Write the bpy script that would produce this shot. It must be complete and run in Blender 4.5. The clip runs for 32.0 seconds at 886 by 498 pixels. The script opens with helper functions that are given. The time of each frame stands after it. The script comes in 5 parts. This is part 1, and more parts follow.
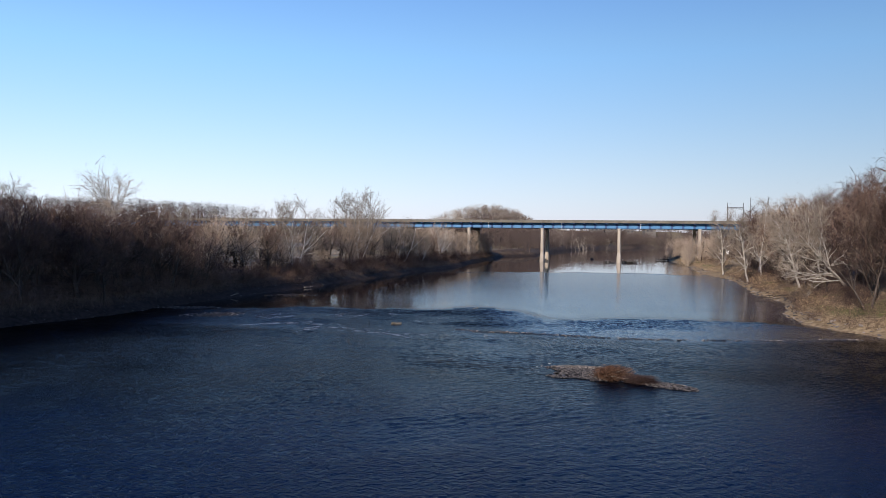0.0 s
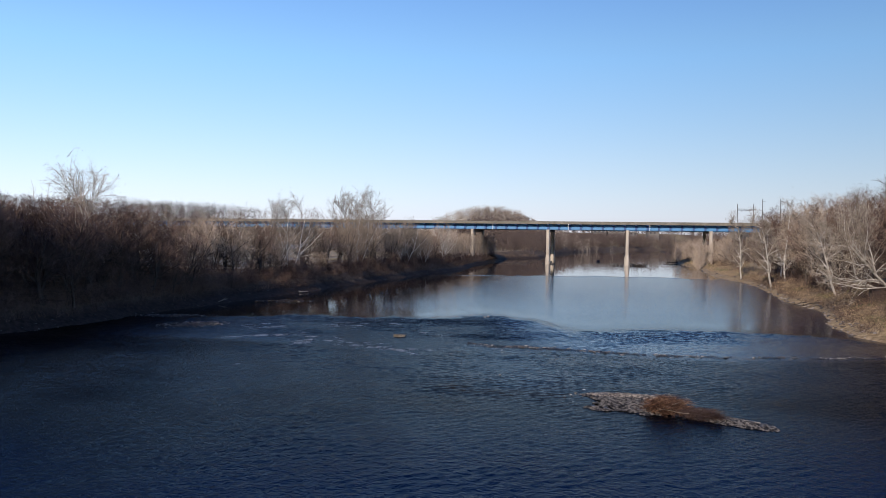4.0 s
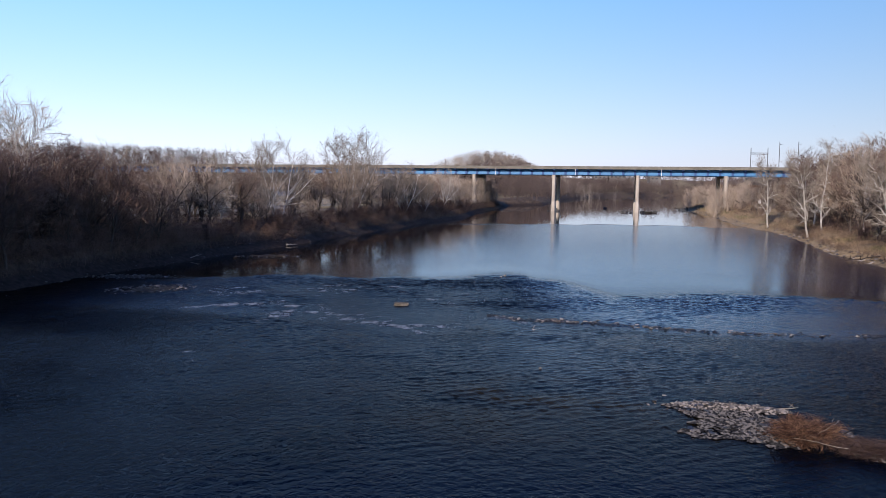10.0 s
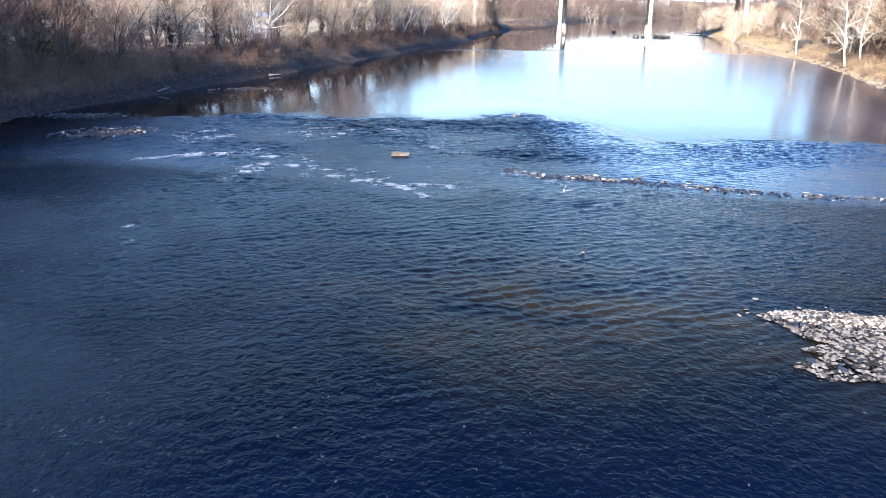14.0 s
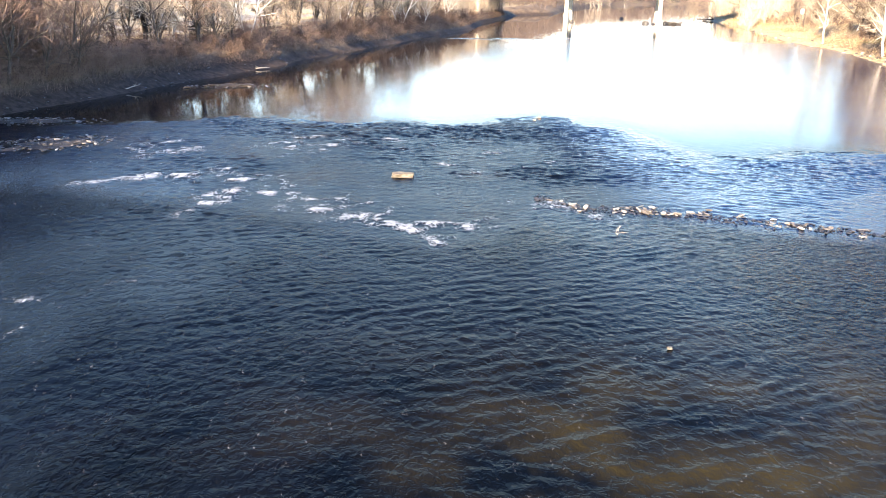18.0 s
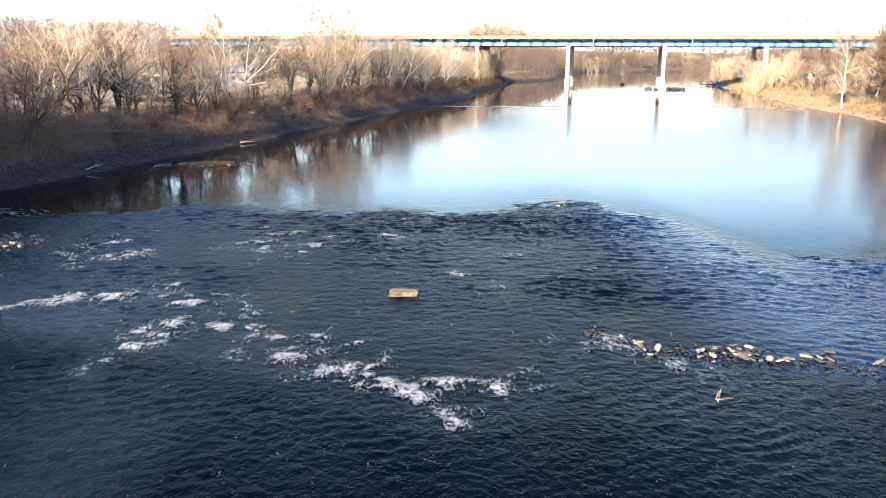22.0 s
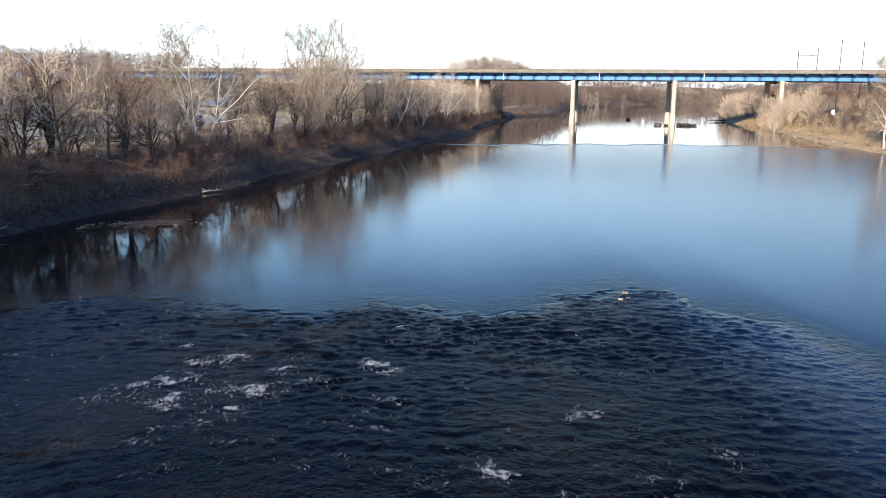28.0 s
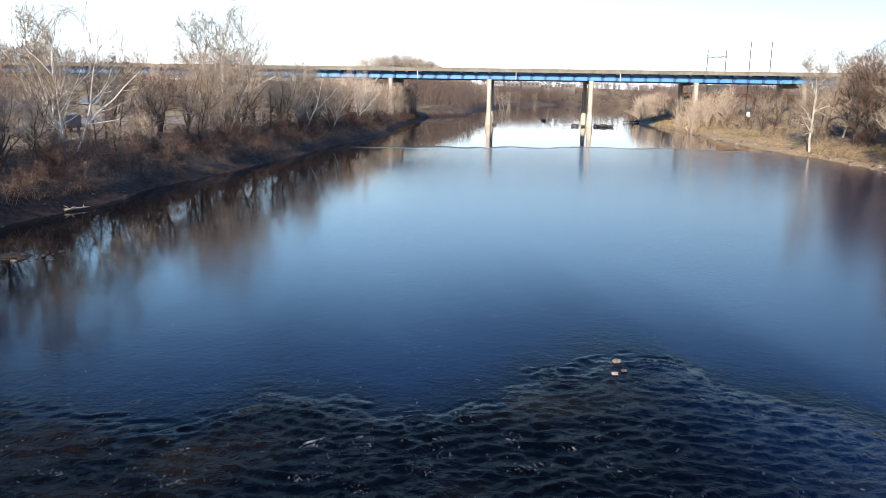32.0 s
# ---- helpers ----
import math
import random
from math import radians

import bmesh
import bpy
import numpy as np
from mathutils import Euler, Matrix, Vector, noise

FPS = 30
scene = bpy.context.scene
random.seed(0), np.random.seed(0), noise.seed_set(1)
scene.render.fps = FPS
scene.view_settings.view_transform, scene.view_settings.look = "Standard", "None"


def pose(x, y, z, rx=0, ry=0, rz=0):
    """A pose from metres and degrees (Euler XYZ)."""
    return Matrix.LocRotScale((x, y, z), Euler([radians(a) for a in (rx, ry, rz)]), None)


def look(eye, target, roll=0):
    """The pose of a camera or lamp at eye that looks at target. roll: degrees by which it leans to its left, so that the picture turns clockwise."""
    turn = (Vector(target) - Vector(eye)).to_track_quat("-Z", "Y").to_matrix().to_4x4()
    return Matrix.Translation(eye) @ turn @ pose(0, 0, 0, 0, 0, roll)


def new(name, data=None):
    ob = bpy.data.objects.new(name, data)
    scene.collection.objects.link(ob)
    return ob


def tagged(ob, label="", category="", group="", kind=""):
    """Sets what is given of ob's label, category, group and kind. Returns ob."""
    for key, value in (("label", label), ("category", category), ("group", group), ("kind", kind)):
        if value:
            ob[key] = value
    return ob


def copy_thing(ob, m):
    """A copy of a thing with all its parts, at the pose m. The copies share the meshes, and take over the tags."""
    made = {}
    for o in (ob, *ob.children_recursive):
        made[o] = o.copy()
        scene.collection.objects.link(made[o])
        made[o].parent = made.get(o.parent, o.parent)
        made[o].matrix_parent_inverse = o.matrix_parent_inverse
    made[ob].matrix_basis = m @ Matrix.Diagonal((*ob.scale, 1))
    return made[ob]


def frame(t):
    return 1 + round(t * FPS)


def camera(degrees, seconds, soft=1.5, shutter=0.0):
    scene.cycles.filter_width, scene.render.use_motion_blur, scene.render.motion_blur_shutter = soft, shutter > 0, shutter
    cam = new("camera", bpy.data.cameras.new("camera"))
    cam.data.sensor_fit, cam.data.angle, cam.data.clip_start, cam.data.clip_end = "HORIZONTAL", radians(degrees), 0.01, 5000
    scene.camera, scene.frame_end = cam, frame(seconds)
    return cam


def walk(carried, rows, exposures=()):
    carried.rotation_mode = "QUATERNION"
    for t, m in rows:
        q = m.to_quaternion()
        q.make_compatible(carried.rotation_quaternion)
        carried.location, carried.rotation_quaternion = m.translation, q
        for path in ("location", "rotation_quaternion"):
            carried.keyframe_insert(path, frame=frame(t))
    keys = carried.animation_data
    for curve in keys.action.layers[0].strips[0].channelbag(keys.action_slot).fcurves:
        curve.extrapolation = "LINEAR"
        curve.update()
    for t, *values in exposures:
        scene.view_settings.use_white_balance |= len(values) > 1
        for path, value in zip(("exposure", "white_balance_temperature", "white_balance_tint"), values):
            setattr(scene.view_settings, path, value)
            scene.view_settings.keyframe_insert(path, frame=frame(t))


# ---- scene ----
cam = camera(58.84, 32.0, soft=0.8)


def eye_at(t):
    # the drone's steady glide up the river, 10.5 m over the water
    s = t / 32
    return Vector((-7.383 * s + 3.051 * s * s, 90.361 * s + 3.701 * s * s, 11.00 + -0.523 * s))


def aim(t, yaw, pitch, roll):
    eye, yaw, pitch = eye_at(t), radians(yaw), radians(pitch)
    ahead = Vector((-math.sin(yaw) * math.cos(pitch), math.cos(yaw) * math.cos(pitch), math.sin(pitch)))
    return look(eye, eye + ahead * 10, roll)


# seconds, yaw, pitch, roll
ROWS = [
    (0, -0.69, -0.85, 0.65),
    (0.5, -0.73, -0.83, 0.67),
    (1, -0.72, -0.82, 0.70),
    (1.5, -0.73, -0.79, 0.74),
    (2, -0.71, -0.79, 0.80),
    (2.5, -0.72, -0.76, 0.85),
    (3, -0.68, -0.77, 0.88),
    (3.5, -0.67, -0.73, 0.87),
    (5.5, -0.68, -0.73, 0.62),
    (6, -0.70, -0.69, 0.61),
    (6.5, -0.70, -0.70, 0.62),
    (7, -0.69, -0.73, 0.64),
    (7.5, -0.70, -0.70, 0.65),
    (8, -0.72, -0.73, 0.65),
    (8.5, -0.73, -0.69, 0.64),
    (9, -0.79, -1.30, 0.64),
    (9.5, -0.84, -3.33, 0.66),
    (10, -0.90, -4.64, 0.70),
    (10.5, -0.93, -4.67, 0.73),
    (11, -0.96, -4.94, 0.73),
    (11.5, -0.99, -5.31, 0.72),
    (12, -1.05, -5.95, 0.71),
    (12.5, -1.10, -8.24, 0.72),
    (13, -1.17, -11.28, 0.77),
    (13.5, -1.26, -14.35, 0.84),
    (14, -1.35, -17.17, 0.89),
    (14.5, -1.41, -18.04, 0.90),
    (16.5, -1.35, -18.07, 0.83),
    (17, -1.34, -18.08, 0.83),
    (17.5, -1.34, -18.09, 0.82),
    (18, -1.35, -18.11, 0.82),
    (18.5, -1.37, -18.04, 0.81),
    (19, -1.38, -17.47, 0.78),
    (19.5, -1.42, -16.13, 0.75),
    (20, -1.43, -15.87, 0.70),
    (20.5, -1.39, -15.88, 0.64),
    (21, -1.39, -15.88, 0.56),
    (21.5, -1.41, -15.24, 0.47),
    (22, -1.40, -13.57, 0.40),
    (22.5, -1.44, -13.35, 0.36),
    (23, -1.49, -13.36, 0.33),
    (23.5, -1.52, -13.29, 0.30),
    (24, -1.54, -13.24, 0.27),
    (24.5, -1.59, -13.19, 0.28),
    (25, -1.62, -12.81, 0.30),
    (25.5, -1.62, -12.51, 0.31),
    (27.5, -1.69, -11.16, 0.54),
    (28, -1.68, -11.18, 0.58),
    (28.5, -1.66, -11.20, 0.63),
    (29, -1.71, -11.22, 0.67),
    (29.5, -2.12, -11.19, 0.69),
    (30, -3.15, -11.16, 0.70),
    (30.5, -4.43, -11.14, 0.76),
    (31, -5.80, -11.15, 0.86),
    (31.5, -7.18, -11.14, 0.96),
    (32, -8.18, -11.14, 1.03),
]
EXPOSURES = [(0, 0.32, 6150, 17), (8.5, 0.34, 6150, 17), (10, 0.45, 5950, 21), (12, 0.76, 5500, 27), (13, 1.12, 5500, 25), (13.5, 1.77, 5750, 19), (14, 2.47, 5950, 13), (16.5, 3.1, 7400, 13), (20.5, 3.0, 7700, 13), (22, 2.5, 7600, 13), (25.5, 2.05, 7250, 12), (27.5, 1.56, 6550, 12), (32, 1.4, 6450, 12)]
walk(cam, [(row[0], aim(*row)) for row in ROWS], EXPOSURES)

# ---- light: a low winter sun behind the camera and a clear sky ----
SUN_AZ, SUN_EL = radians(209), radians(25)
world = bpy.data.worlds.new("sky")
scene.world = world
world.use_nodes = True
wn, wl = world.node_tree.nodes, world.node_tree.links
sky = wn.new("ShaderNodeTexSky")
sky.sky_type, sky.sun_disc = "NISHITA", False
sky.sun_elevation, sky.sun_rotation = SUN_EL, 2 * math.pi - SUN_AZ
sky.altitude, sky.air_density, sky.dust_density, sky.ozone_density = 50, 1.0, 0.2, 3.0
wn["Background"].inputs["Strength"].default_value = 0.1
tint = wn.new("ShaderNodeMix")
tint.data_type, tint.blend_type = "RGBA", "MULTIPLY"
tint.inputs["Factor"].default_value = 1.0
tint.inputs["B"].default_value = (1.03, 1.18, 1.17, 1)
wl.new(sky.outputs[0], tint.inputs["A"])
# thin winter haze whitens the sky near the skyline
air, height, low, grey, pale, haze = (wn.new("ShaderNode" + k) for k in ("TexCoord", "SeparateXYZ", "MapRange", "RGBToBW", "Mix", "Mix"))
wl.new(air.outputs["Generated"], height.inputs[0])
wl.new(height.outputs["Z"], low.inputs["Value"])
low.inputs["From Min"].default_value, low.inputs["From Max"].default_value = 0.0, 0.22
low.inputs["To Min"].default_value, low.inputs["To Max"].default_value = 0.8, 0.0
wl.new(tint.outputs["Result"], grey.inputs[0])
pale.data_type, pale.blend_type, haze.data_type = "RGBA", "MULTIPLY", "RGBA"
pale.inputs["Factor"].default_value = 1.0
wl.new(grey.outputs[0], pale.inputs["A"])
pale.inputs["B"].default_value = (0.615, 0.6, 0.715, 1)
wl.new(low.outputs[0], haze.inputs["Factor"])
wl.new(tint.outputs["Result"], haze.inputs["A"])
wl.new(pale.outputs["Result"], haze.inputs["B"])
# and it deepens overhead
over, deepen = wn.new("ShaderNodeMapRange"), wn.new("ShaderNodeMix")
wl.new(height.outputs["Z"], over.inputs["Value"])
over.inputs["From Min"].default_value, over.inputs["From Max"].default_value = 0.24, 0.6
deepen.data_type, deepen.blend_type = "RGBA", "MULTIPLY"
wl.new(over.outputs[0], deepen.inputs["Factor"])
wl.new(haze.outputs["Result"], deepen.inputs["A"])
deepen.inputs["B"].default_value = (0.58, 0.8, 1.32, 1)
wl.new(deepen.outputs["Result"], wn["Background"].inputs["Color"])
sun_way = Vector((math.sin(SUN_AZ) * math.cos(SUN_EL), math.cos(SUN_AZ) * math.cos(SUN_EL), math.sin(SUN_EL)))
sun = new("sun", bpy.data.lights.new("sun", "SUN"))
sun.data.energy, sun.data.angle, sun.data.color = 5.0, radians(0.6), (1.0, 0.87, 0.7)
sun.matrix_world = look(sun_way * 300, (0, 0, 0))


# ---- materials ----
def material(name, colours, scale=1.0, rough=0.85, bump=0.3, bump_scale=None, detail=6.0, metal=0.0, coarse=0.15, stretch=(1, 1, 1), random_amount=0.0, by_piece=False):
    """Two scales of noise over a colour ramp, with fine relief. colours: two to four, dark to light."""
    m = bpy.data.materials.new(name)
    m.use_nodes = True
    n, l = m.node_tree.nodes, m.node_tree.links
    b = n["Principled BSDF"]
    co = n.new("ShaderNodeTexCoord")
    mp = n.new("ShaderNodeMapping")
    mp.inputs["Scale"].default_value = stretch
    l.new(co.outputs["Object"], mp.inputs["Vector"])
    fine, wide = n.new("ShaderNodeTexNoise"), n.new("ShaderNodeTexNoise")
    for tex, s in ((fine, scale), (wide, scale * coarse)):
        tex.inputs["Scale"].default_value = s
        tex.inputs["Detail"].default_value = detail
        l.new(mp.outputs[0], tex.inputs["Vector"])
    mix = n.new("ShaderNodeMix")
    mix.inputs[0].default_value = 0.5
    l.new(fine.outputs["Fac"], mix.inputs[2])
    l.new(wide.outputs["Fac"], mix.inputs[3])
    fac = mix.outputs[0]
    if random_amount:
        info = n.new("ShaderNodeNewGeometry" if by_piece else "ShaderNodeObjectInfo")
        add = n.new("ShaderNodeMath")
        add.operation = "MULTIPLY_ADD"
        add.inputs[1].default_value = random_amount
        l.new(info.outputs["Random Per Island" if by_piece else "Random"], add.inputs[0])
        sub = n.new("ShaderNodeMath")
        sub.operation = "SUBTRACT"
        sub.inputs[1].default_value = random_amount / 2
        l.new(mix.outputs[0], add.inputs[2])
        l.new(add.outputs[0], sub.inputs[0])
        fac = sub.outputs[0]
    ramp = n.new("ShaderNodeValToRGB")
    while len(ramp.color_ramp.elements) < len(colours):
        ramp.color_ramp.elements.new(0.5)
    for k, (e, c) in enumerate(zip(ramp.color_ramp.elements, colours)):
        e.position, e.color = 0.3 + 0.4 * k / max(1, len(colours) - 1), (*c, 1)
    l.new(fac, ramp.inputs[0])
    l.new(ramp.outputs[0], b.inputs["Base Color"])
    b.inputs["Roughness"].default_value, b.inputs["Metallic"].default_value = rough, metal
    if rough > 0.7:
        b.inputs["Specular IOR Level"].default_value = 0.15
    if bump:
        bt = n.new("ShaderNodeTexNoise")
        bt.inputs["Scale"].default_value, bt.inputs["Detail"].default_value = bump_scale or scale * 4, 4
        l.new(mp.outputs[0], bt.inputs["Vector"])
        bp = n.new("ShaderNodeBump")
        bp.inputs["Strength"].default_value, bp.inputs["Distance"].default_value = bump, 0.1
        l.new(bt.outputs["Fac"], bp.inputs["Height"])
        l.new(bp.outputs[0], b.inputs["Normal"])
    return m


def attribute(m, name):
    a = m.node_tree.nodes.new("ShaderNodeAttribute")
    a.attribute_name = name
    return a.outputs["Fac"]


def ground_material():
    """Leaf litter and dry grass; mud by the left water's edge, stones and sand by the right, green patches, pale lanes."""
    m = material("bank_ground", [(0.035, 0.024, 0.016), (0.085, 0.058, 0.036), (0.16, 0.115, 0.07)], scale=1.3, rough=0.95, bump=0.8, bump_scale=3.0)
    n, l = m.node_tree.nodes, m.node_tree.links
    b = n["Principled BSDF"]
    base = b.inputs["Base Color"].links[0].from_socket
    for name, dark, light in (("mud", (0.012, 0.008, 0.006), (0.036, 0.024, 0.018)), ("sand", (0.13, 0.09, 0.048), (0.3, 0.228, 0.13)),
                              ("grass", (0.04, 0.055, 0.012), (0.12, 0.12, 0.035)), ("straw", (0.13, 0.1, 0.055), (0.3, 0.245, 0.14)), ("lane", (0.1, 0.09, 0.075), (0.2, 0.18, 0.155))):
        tex = n.new("ShaderNodeTexNoise")
        tex.inputs["Scale"].default_value, tex.inputs["Detail"].default_value = 1.7, 8
        co = n.new("ShaderNodeTexCoord")
        l.new(co.outputs["Object"], tex.inputs["Vector"])
        ramp = n.new("ShaderNodeValToRGB")
        ramp.color_ramp.elements[0].position, ramp.color_ramp.elements[0].color = 0.35, (*dark, 1)
        ramp.color_ramp.elements[1].position, ramp.color_ramp.elements[1].color = 0.65, (*light, 1)
        l.new(tex.outputs["Fac"], ramp.inputs[0])
        mix = n.new("ShaderNodeMix")
        mix.data_type = "RGBA"
        l.new(attribute(m, name), mix.inputs["Factor"])
        l.new(base, mix.inputs["A"])
        l.new(ramp.outputs[0], mix.inputs["B"])
        base = mix.outputs["Result"]
    l.new(base, b.inputs["Base Color"])
    return m


def water_material():
    """River water: clear dark body, browner over the shoals, ripples of two sizes whose height the sheet gives, white broken foam."""
    m = bpy.data.materials.new("river_water")
    m.use_nodes = True
    n, l = m.node_tree.nodes, m.node_tree.links
    b = n["Principled BSDF"]
    co = n.new("ShaderNodeTexCoord")
    # body
    bed = n.new("ShaderNodeTexNoise")
    bed.inputs["Scale"].default_value, bed.inputs["Detail"].default_value = 0.35, 7
    l.new(co.outputs["Object"], bed.inputs["Vector"])
    ramp = n.new("ShaderNodeValToRGB")
    ramp.color_ramp.elements[0].position, ramp.color_ramp.elements[0].color = 0.35, (0.0004, 0.0007, 0.0012, 1)
    ramp.color_ramp.elements[1].position, ramp.color_ramp.elements[1].color = 0.7, (0.0008, 0.0014, 0.003, 1)
    l.new(bed.outputs["Fac"], ramp.inputs[0])
    shoal = n.new("ShaderNodeValToRGB")
    shoal.color_ramp.elements[0].position, shoal.color_ramp.elements[0].color = 0.35, (0.0015, 0.0025, 0.004, 1)
    shoal.color_ramp.elements[1].position, shoal.color_ramp.elements[1].color = 0.68, (0.022, 0.017, 0.006, 1)
    l.new(bed.outputs["Fac"], shoal.inputs[0])
    deep = n.new("ShaderNodeMix")
    deep.data_type = "RGBA"
    l.new(attribute(m, "deep"), deep.inputs["Factor"])
    l.new(ramp.outputs[0], deep.inputs["A"])
    deep.inputs["B"].default_value = (0.0006, 0.005, 0.022, 1)
    body = n.new("ShaderNodeMix")
    body.data_type = "RGBA"
    l.new(attribute(m, "shoal"), body.inputs["Factor"])
    l.new(deep.outputs["Result"], body.inputs["A"])
    l.new(shoal.outputs[0], body.inputs["B"])
    # greenish aerated water below the drops, with sky reflection put into its colour
    sky_pale = n.new("ShaderNodeMix")
    sky_pale.data_type = "RGBA"
    l.new(attribute(m, "sky_milk"), sky_pale.inputs["Factor"])
    l.new(body.outputs["Result"], sky_pale.inputs["A"])
    sky_pale.inputs["B"].default_value = (0.006, 0.010, 0.014, 1)
    body = sky_pale
    # foam, broken up finely into lace
    mp = n.new("ShaderNodeMapping")
    mp.inputs["Scale"].default_value = (1.2, 0.75, 1)
    mp.inputs["Rotation"].default_value = (0, 0, 0.5)
    l.new(co.outputs["Object"], mp.inputs["Vector"])
    lace, veins = n.new("ShaderNodeTexNoise"), n.new("ShaderNodeTexNoise")
    for tex, size, rough_, bend in ((lace, 6.0, 0.75, 1.2), (veins, 1.9, 0.7, 2.2)):
        tex.inputs["Scale"].default_value, tex.inputs["Detail"].default_value, tex.inputs["Roughness"].default_value, tex.inputs["Distortion"].default_value = size, 9, rough_, bend
        l.new(mp.outputs[0], tex.inputs["Vector"])
    both = n.new("ShaderNodeMix")
    both.inputs[0].default_value = 0.5
    l.new(lace.outputs["Fac"], both.inputs[2])
    l.new(veins.outputs["Fac"], both.inputs[3])
    broken = n.new("ShaderNodeMath")
    broken.operation = "MULTIPLY_ADD"
    broken.inputs[1].default_value, broken.inputs[2].default_value = 4.2, -2.1
    l.new(both.outputs[0], broken.inputs[0])
    cut = n.new("ShaderNodeMath")
    cut.operation = "MULTIPLY_ADD"
    cut.inputs[1].default_value = 0.7
    l.new(attribute(m, "foam"), cut.inputs[0])
    l.new(broken.outputs[0], cut.inputs[2])
    edge = n.new("ShaderNodeMapRange")
    edge.inputs["From Min"].default_value, edge.inputs["From Max"].default_value = 0.38, 1.7
    l.new(cut.outputs[0], edge.inputs["Value"])
    white = n.new("ShaderNodeMix")
    white.data_type = "RGBA"
    l.new(edge.outputs[0], white.inputs["Factor"])
    l.new(body.outputs["Result"], white.inputs["A"])
    white.inputs["B"].default_value = (0.52, 0.545, 0.57, 1)
    l.new(white.outputs["Result"], b.inputs["Base Color"])
    rough = n.new("ShaderNodeMapRange")
    rough.inputs["To Max"].default_value = 0.7
    calm = n.new("ShaderNodeMath")
    calm.operation = "MULTIPLY_ADD"
    calm.inputs[1].default_value, calm.inputs[2].default_value = 0.3, 0.012
    l.new(attribute(m, "sheen"), calm.inputs[0])
    l.new(calm.outputs[0], rough.inputs["To Min"])
    l.new(edge.outputs[0], rough.inputs["Value"])
    l.new(rough.outputs[0], b.inputs["Roughness"])
    # IOR held below water's 1.33 to dim sky reflections, by different amounts per place
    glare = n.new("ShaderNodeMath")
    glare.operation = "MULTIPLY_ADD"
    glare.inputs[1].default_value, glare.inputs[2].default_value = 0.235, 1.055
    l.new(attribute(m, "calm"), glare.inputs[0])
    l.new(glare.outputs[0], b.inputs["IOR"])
    # ripples
    normal = None
    for size, stretch, far in ((1.1, (1, 1, 1), 0.13), (2.6, (1, 0.95, 1), 0.2), (5.2, (1, 0.85, 1), 0.15)):
        mp = n.new("ShaderNodeMapping")
        mp.inputs["Scale"].default_value = stretch
        mp.inputs["Rotation"].default_value = (0, 0, 0.35 * size)
        l.new(co.outputs["Object"], mp.inputs["Vector"])
        tex = n.new("ShaderNodeTexNoise")
        tex.inputs["Scale"].default_value, tex.inputs["Detail"].default_value, tex.inputs["Distortion"].default_value = size, 3, 0.6
        l.new(mp.outputs[0], tex.inputs["Vector"])
        high = n.new("ShaderNodeMath")
        high.operation = "MULTIPLY"
        l.new(tex.outputs["Fac"], high.inputs[0])
        l.new(attribute(m, "ripple"), high.inputs[1])
        bp = n.new("ShaderNodeBump")
        bp.inputs["Strength"].default_value, bp.inputs["Distance"].default_value = 1.0, far
        l.new(high.outputs[0], bp.inputs["Height"])
        if normal:
            l.new(normal, bp.inputs["Normal"])
        normal = bp.outputs[0]
    l.new(normal, b.inputs["Normal"])
    return m


M_GROUND, M_WATER = ground_material(), water_material()
M_WHITE_BARK = material("sycamore_bark", [(0.12, 0.10, 0.08), (0.42, 0.39, 0.34), (0.62, 0.59, 0.53)], scale=1.6, rough=0.85, bump=0.3, stretch=(1, 1, 0.35))
M_GREY_BARK = material("grey_bark", [(0.024, 0.019, 0.015), (0.066, 0.052, 0.041), (0.14, 0.113, 0.09)], scale=3, rough=0.95, bump=0.6, stretch=(1, 1, 0.25))
M_DARK_BARK = material("dark_bark", [(0.022, 0.018, 0.014), (0.05, 0.04, 0.032), (0.08, 0.064, 0.05)], scale=3, rough=0.95, bump=0.6, stretch=(1, 1, 0.25))
M_TWIG_PALE = material("pale_twigs", [(0.14, 0.118, 0.093), (0.25, 0.215, 0.172), (0.4, 0.35, 0.285)], scale=0.6, rough=0.95, bump=0, random_amount=0.3)
# the near wood's shade is partly put into the brown and reddish twigs
M_TWIG_BROWN_DIM = material("dim_brown_twigs", [(0.038, 0.024, 0.02), (0.085, 0.056, 0.044), (0.17, 0.118, 0.09)], scale=0.6, rough=0.95, bump=0, random_amount=0.45)
# lighter tan copy for the trees that stand in the sun
M_TWIG_TAN_LIT = material("lit_tan_twigs", [(0.09, 0.067, 0.05), (0.195, 0.152, 0.114), (0.34, 0.274, 0.206)], scale=0.6, rough=0.95, bump=0, random_amount=0.45)
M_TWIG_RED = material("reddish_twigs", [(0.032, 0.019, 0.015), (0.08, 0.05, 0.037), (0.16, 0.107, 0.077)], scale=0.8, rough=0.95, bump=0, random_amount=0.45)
M_TWIG_FAR = material("far_twigs", [(0.045, 0.033, 0.028), (0.085, 0.064, 0.054), (0.135, 0.104, 0.088)], scale=0.05, rough=0.95, bump=0)
M_STALKS = material("dead_stalks", [(0.1, 0.066, 0.038), (0.25, 0.175, 0.1), (0.42, 0.315, 0.19)], scale=1.5, rough=0.95, bump=0, random_amount=0.7, by_piece=True)
M_BRIARS = material("briars", [(0.026, 0.016, 0.012), (0.07, 0.045, 0.034), (0.155, 0.106, 0.078)], scale=1.5, rough=0.95, bump=0, random_amount=0.7, by_piece=True)
M_BLUE = material("blue_paint", [(0.022, 0.112, 0.25), (0.032, 0.148, 0.31), (0.045, 0.178, 0.36)], scale=0.8, rough=0.5, bump=0.1)
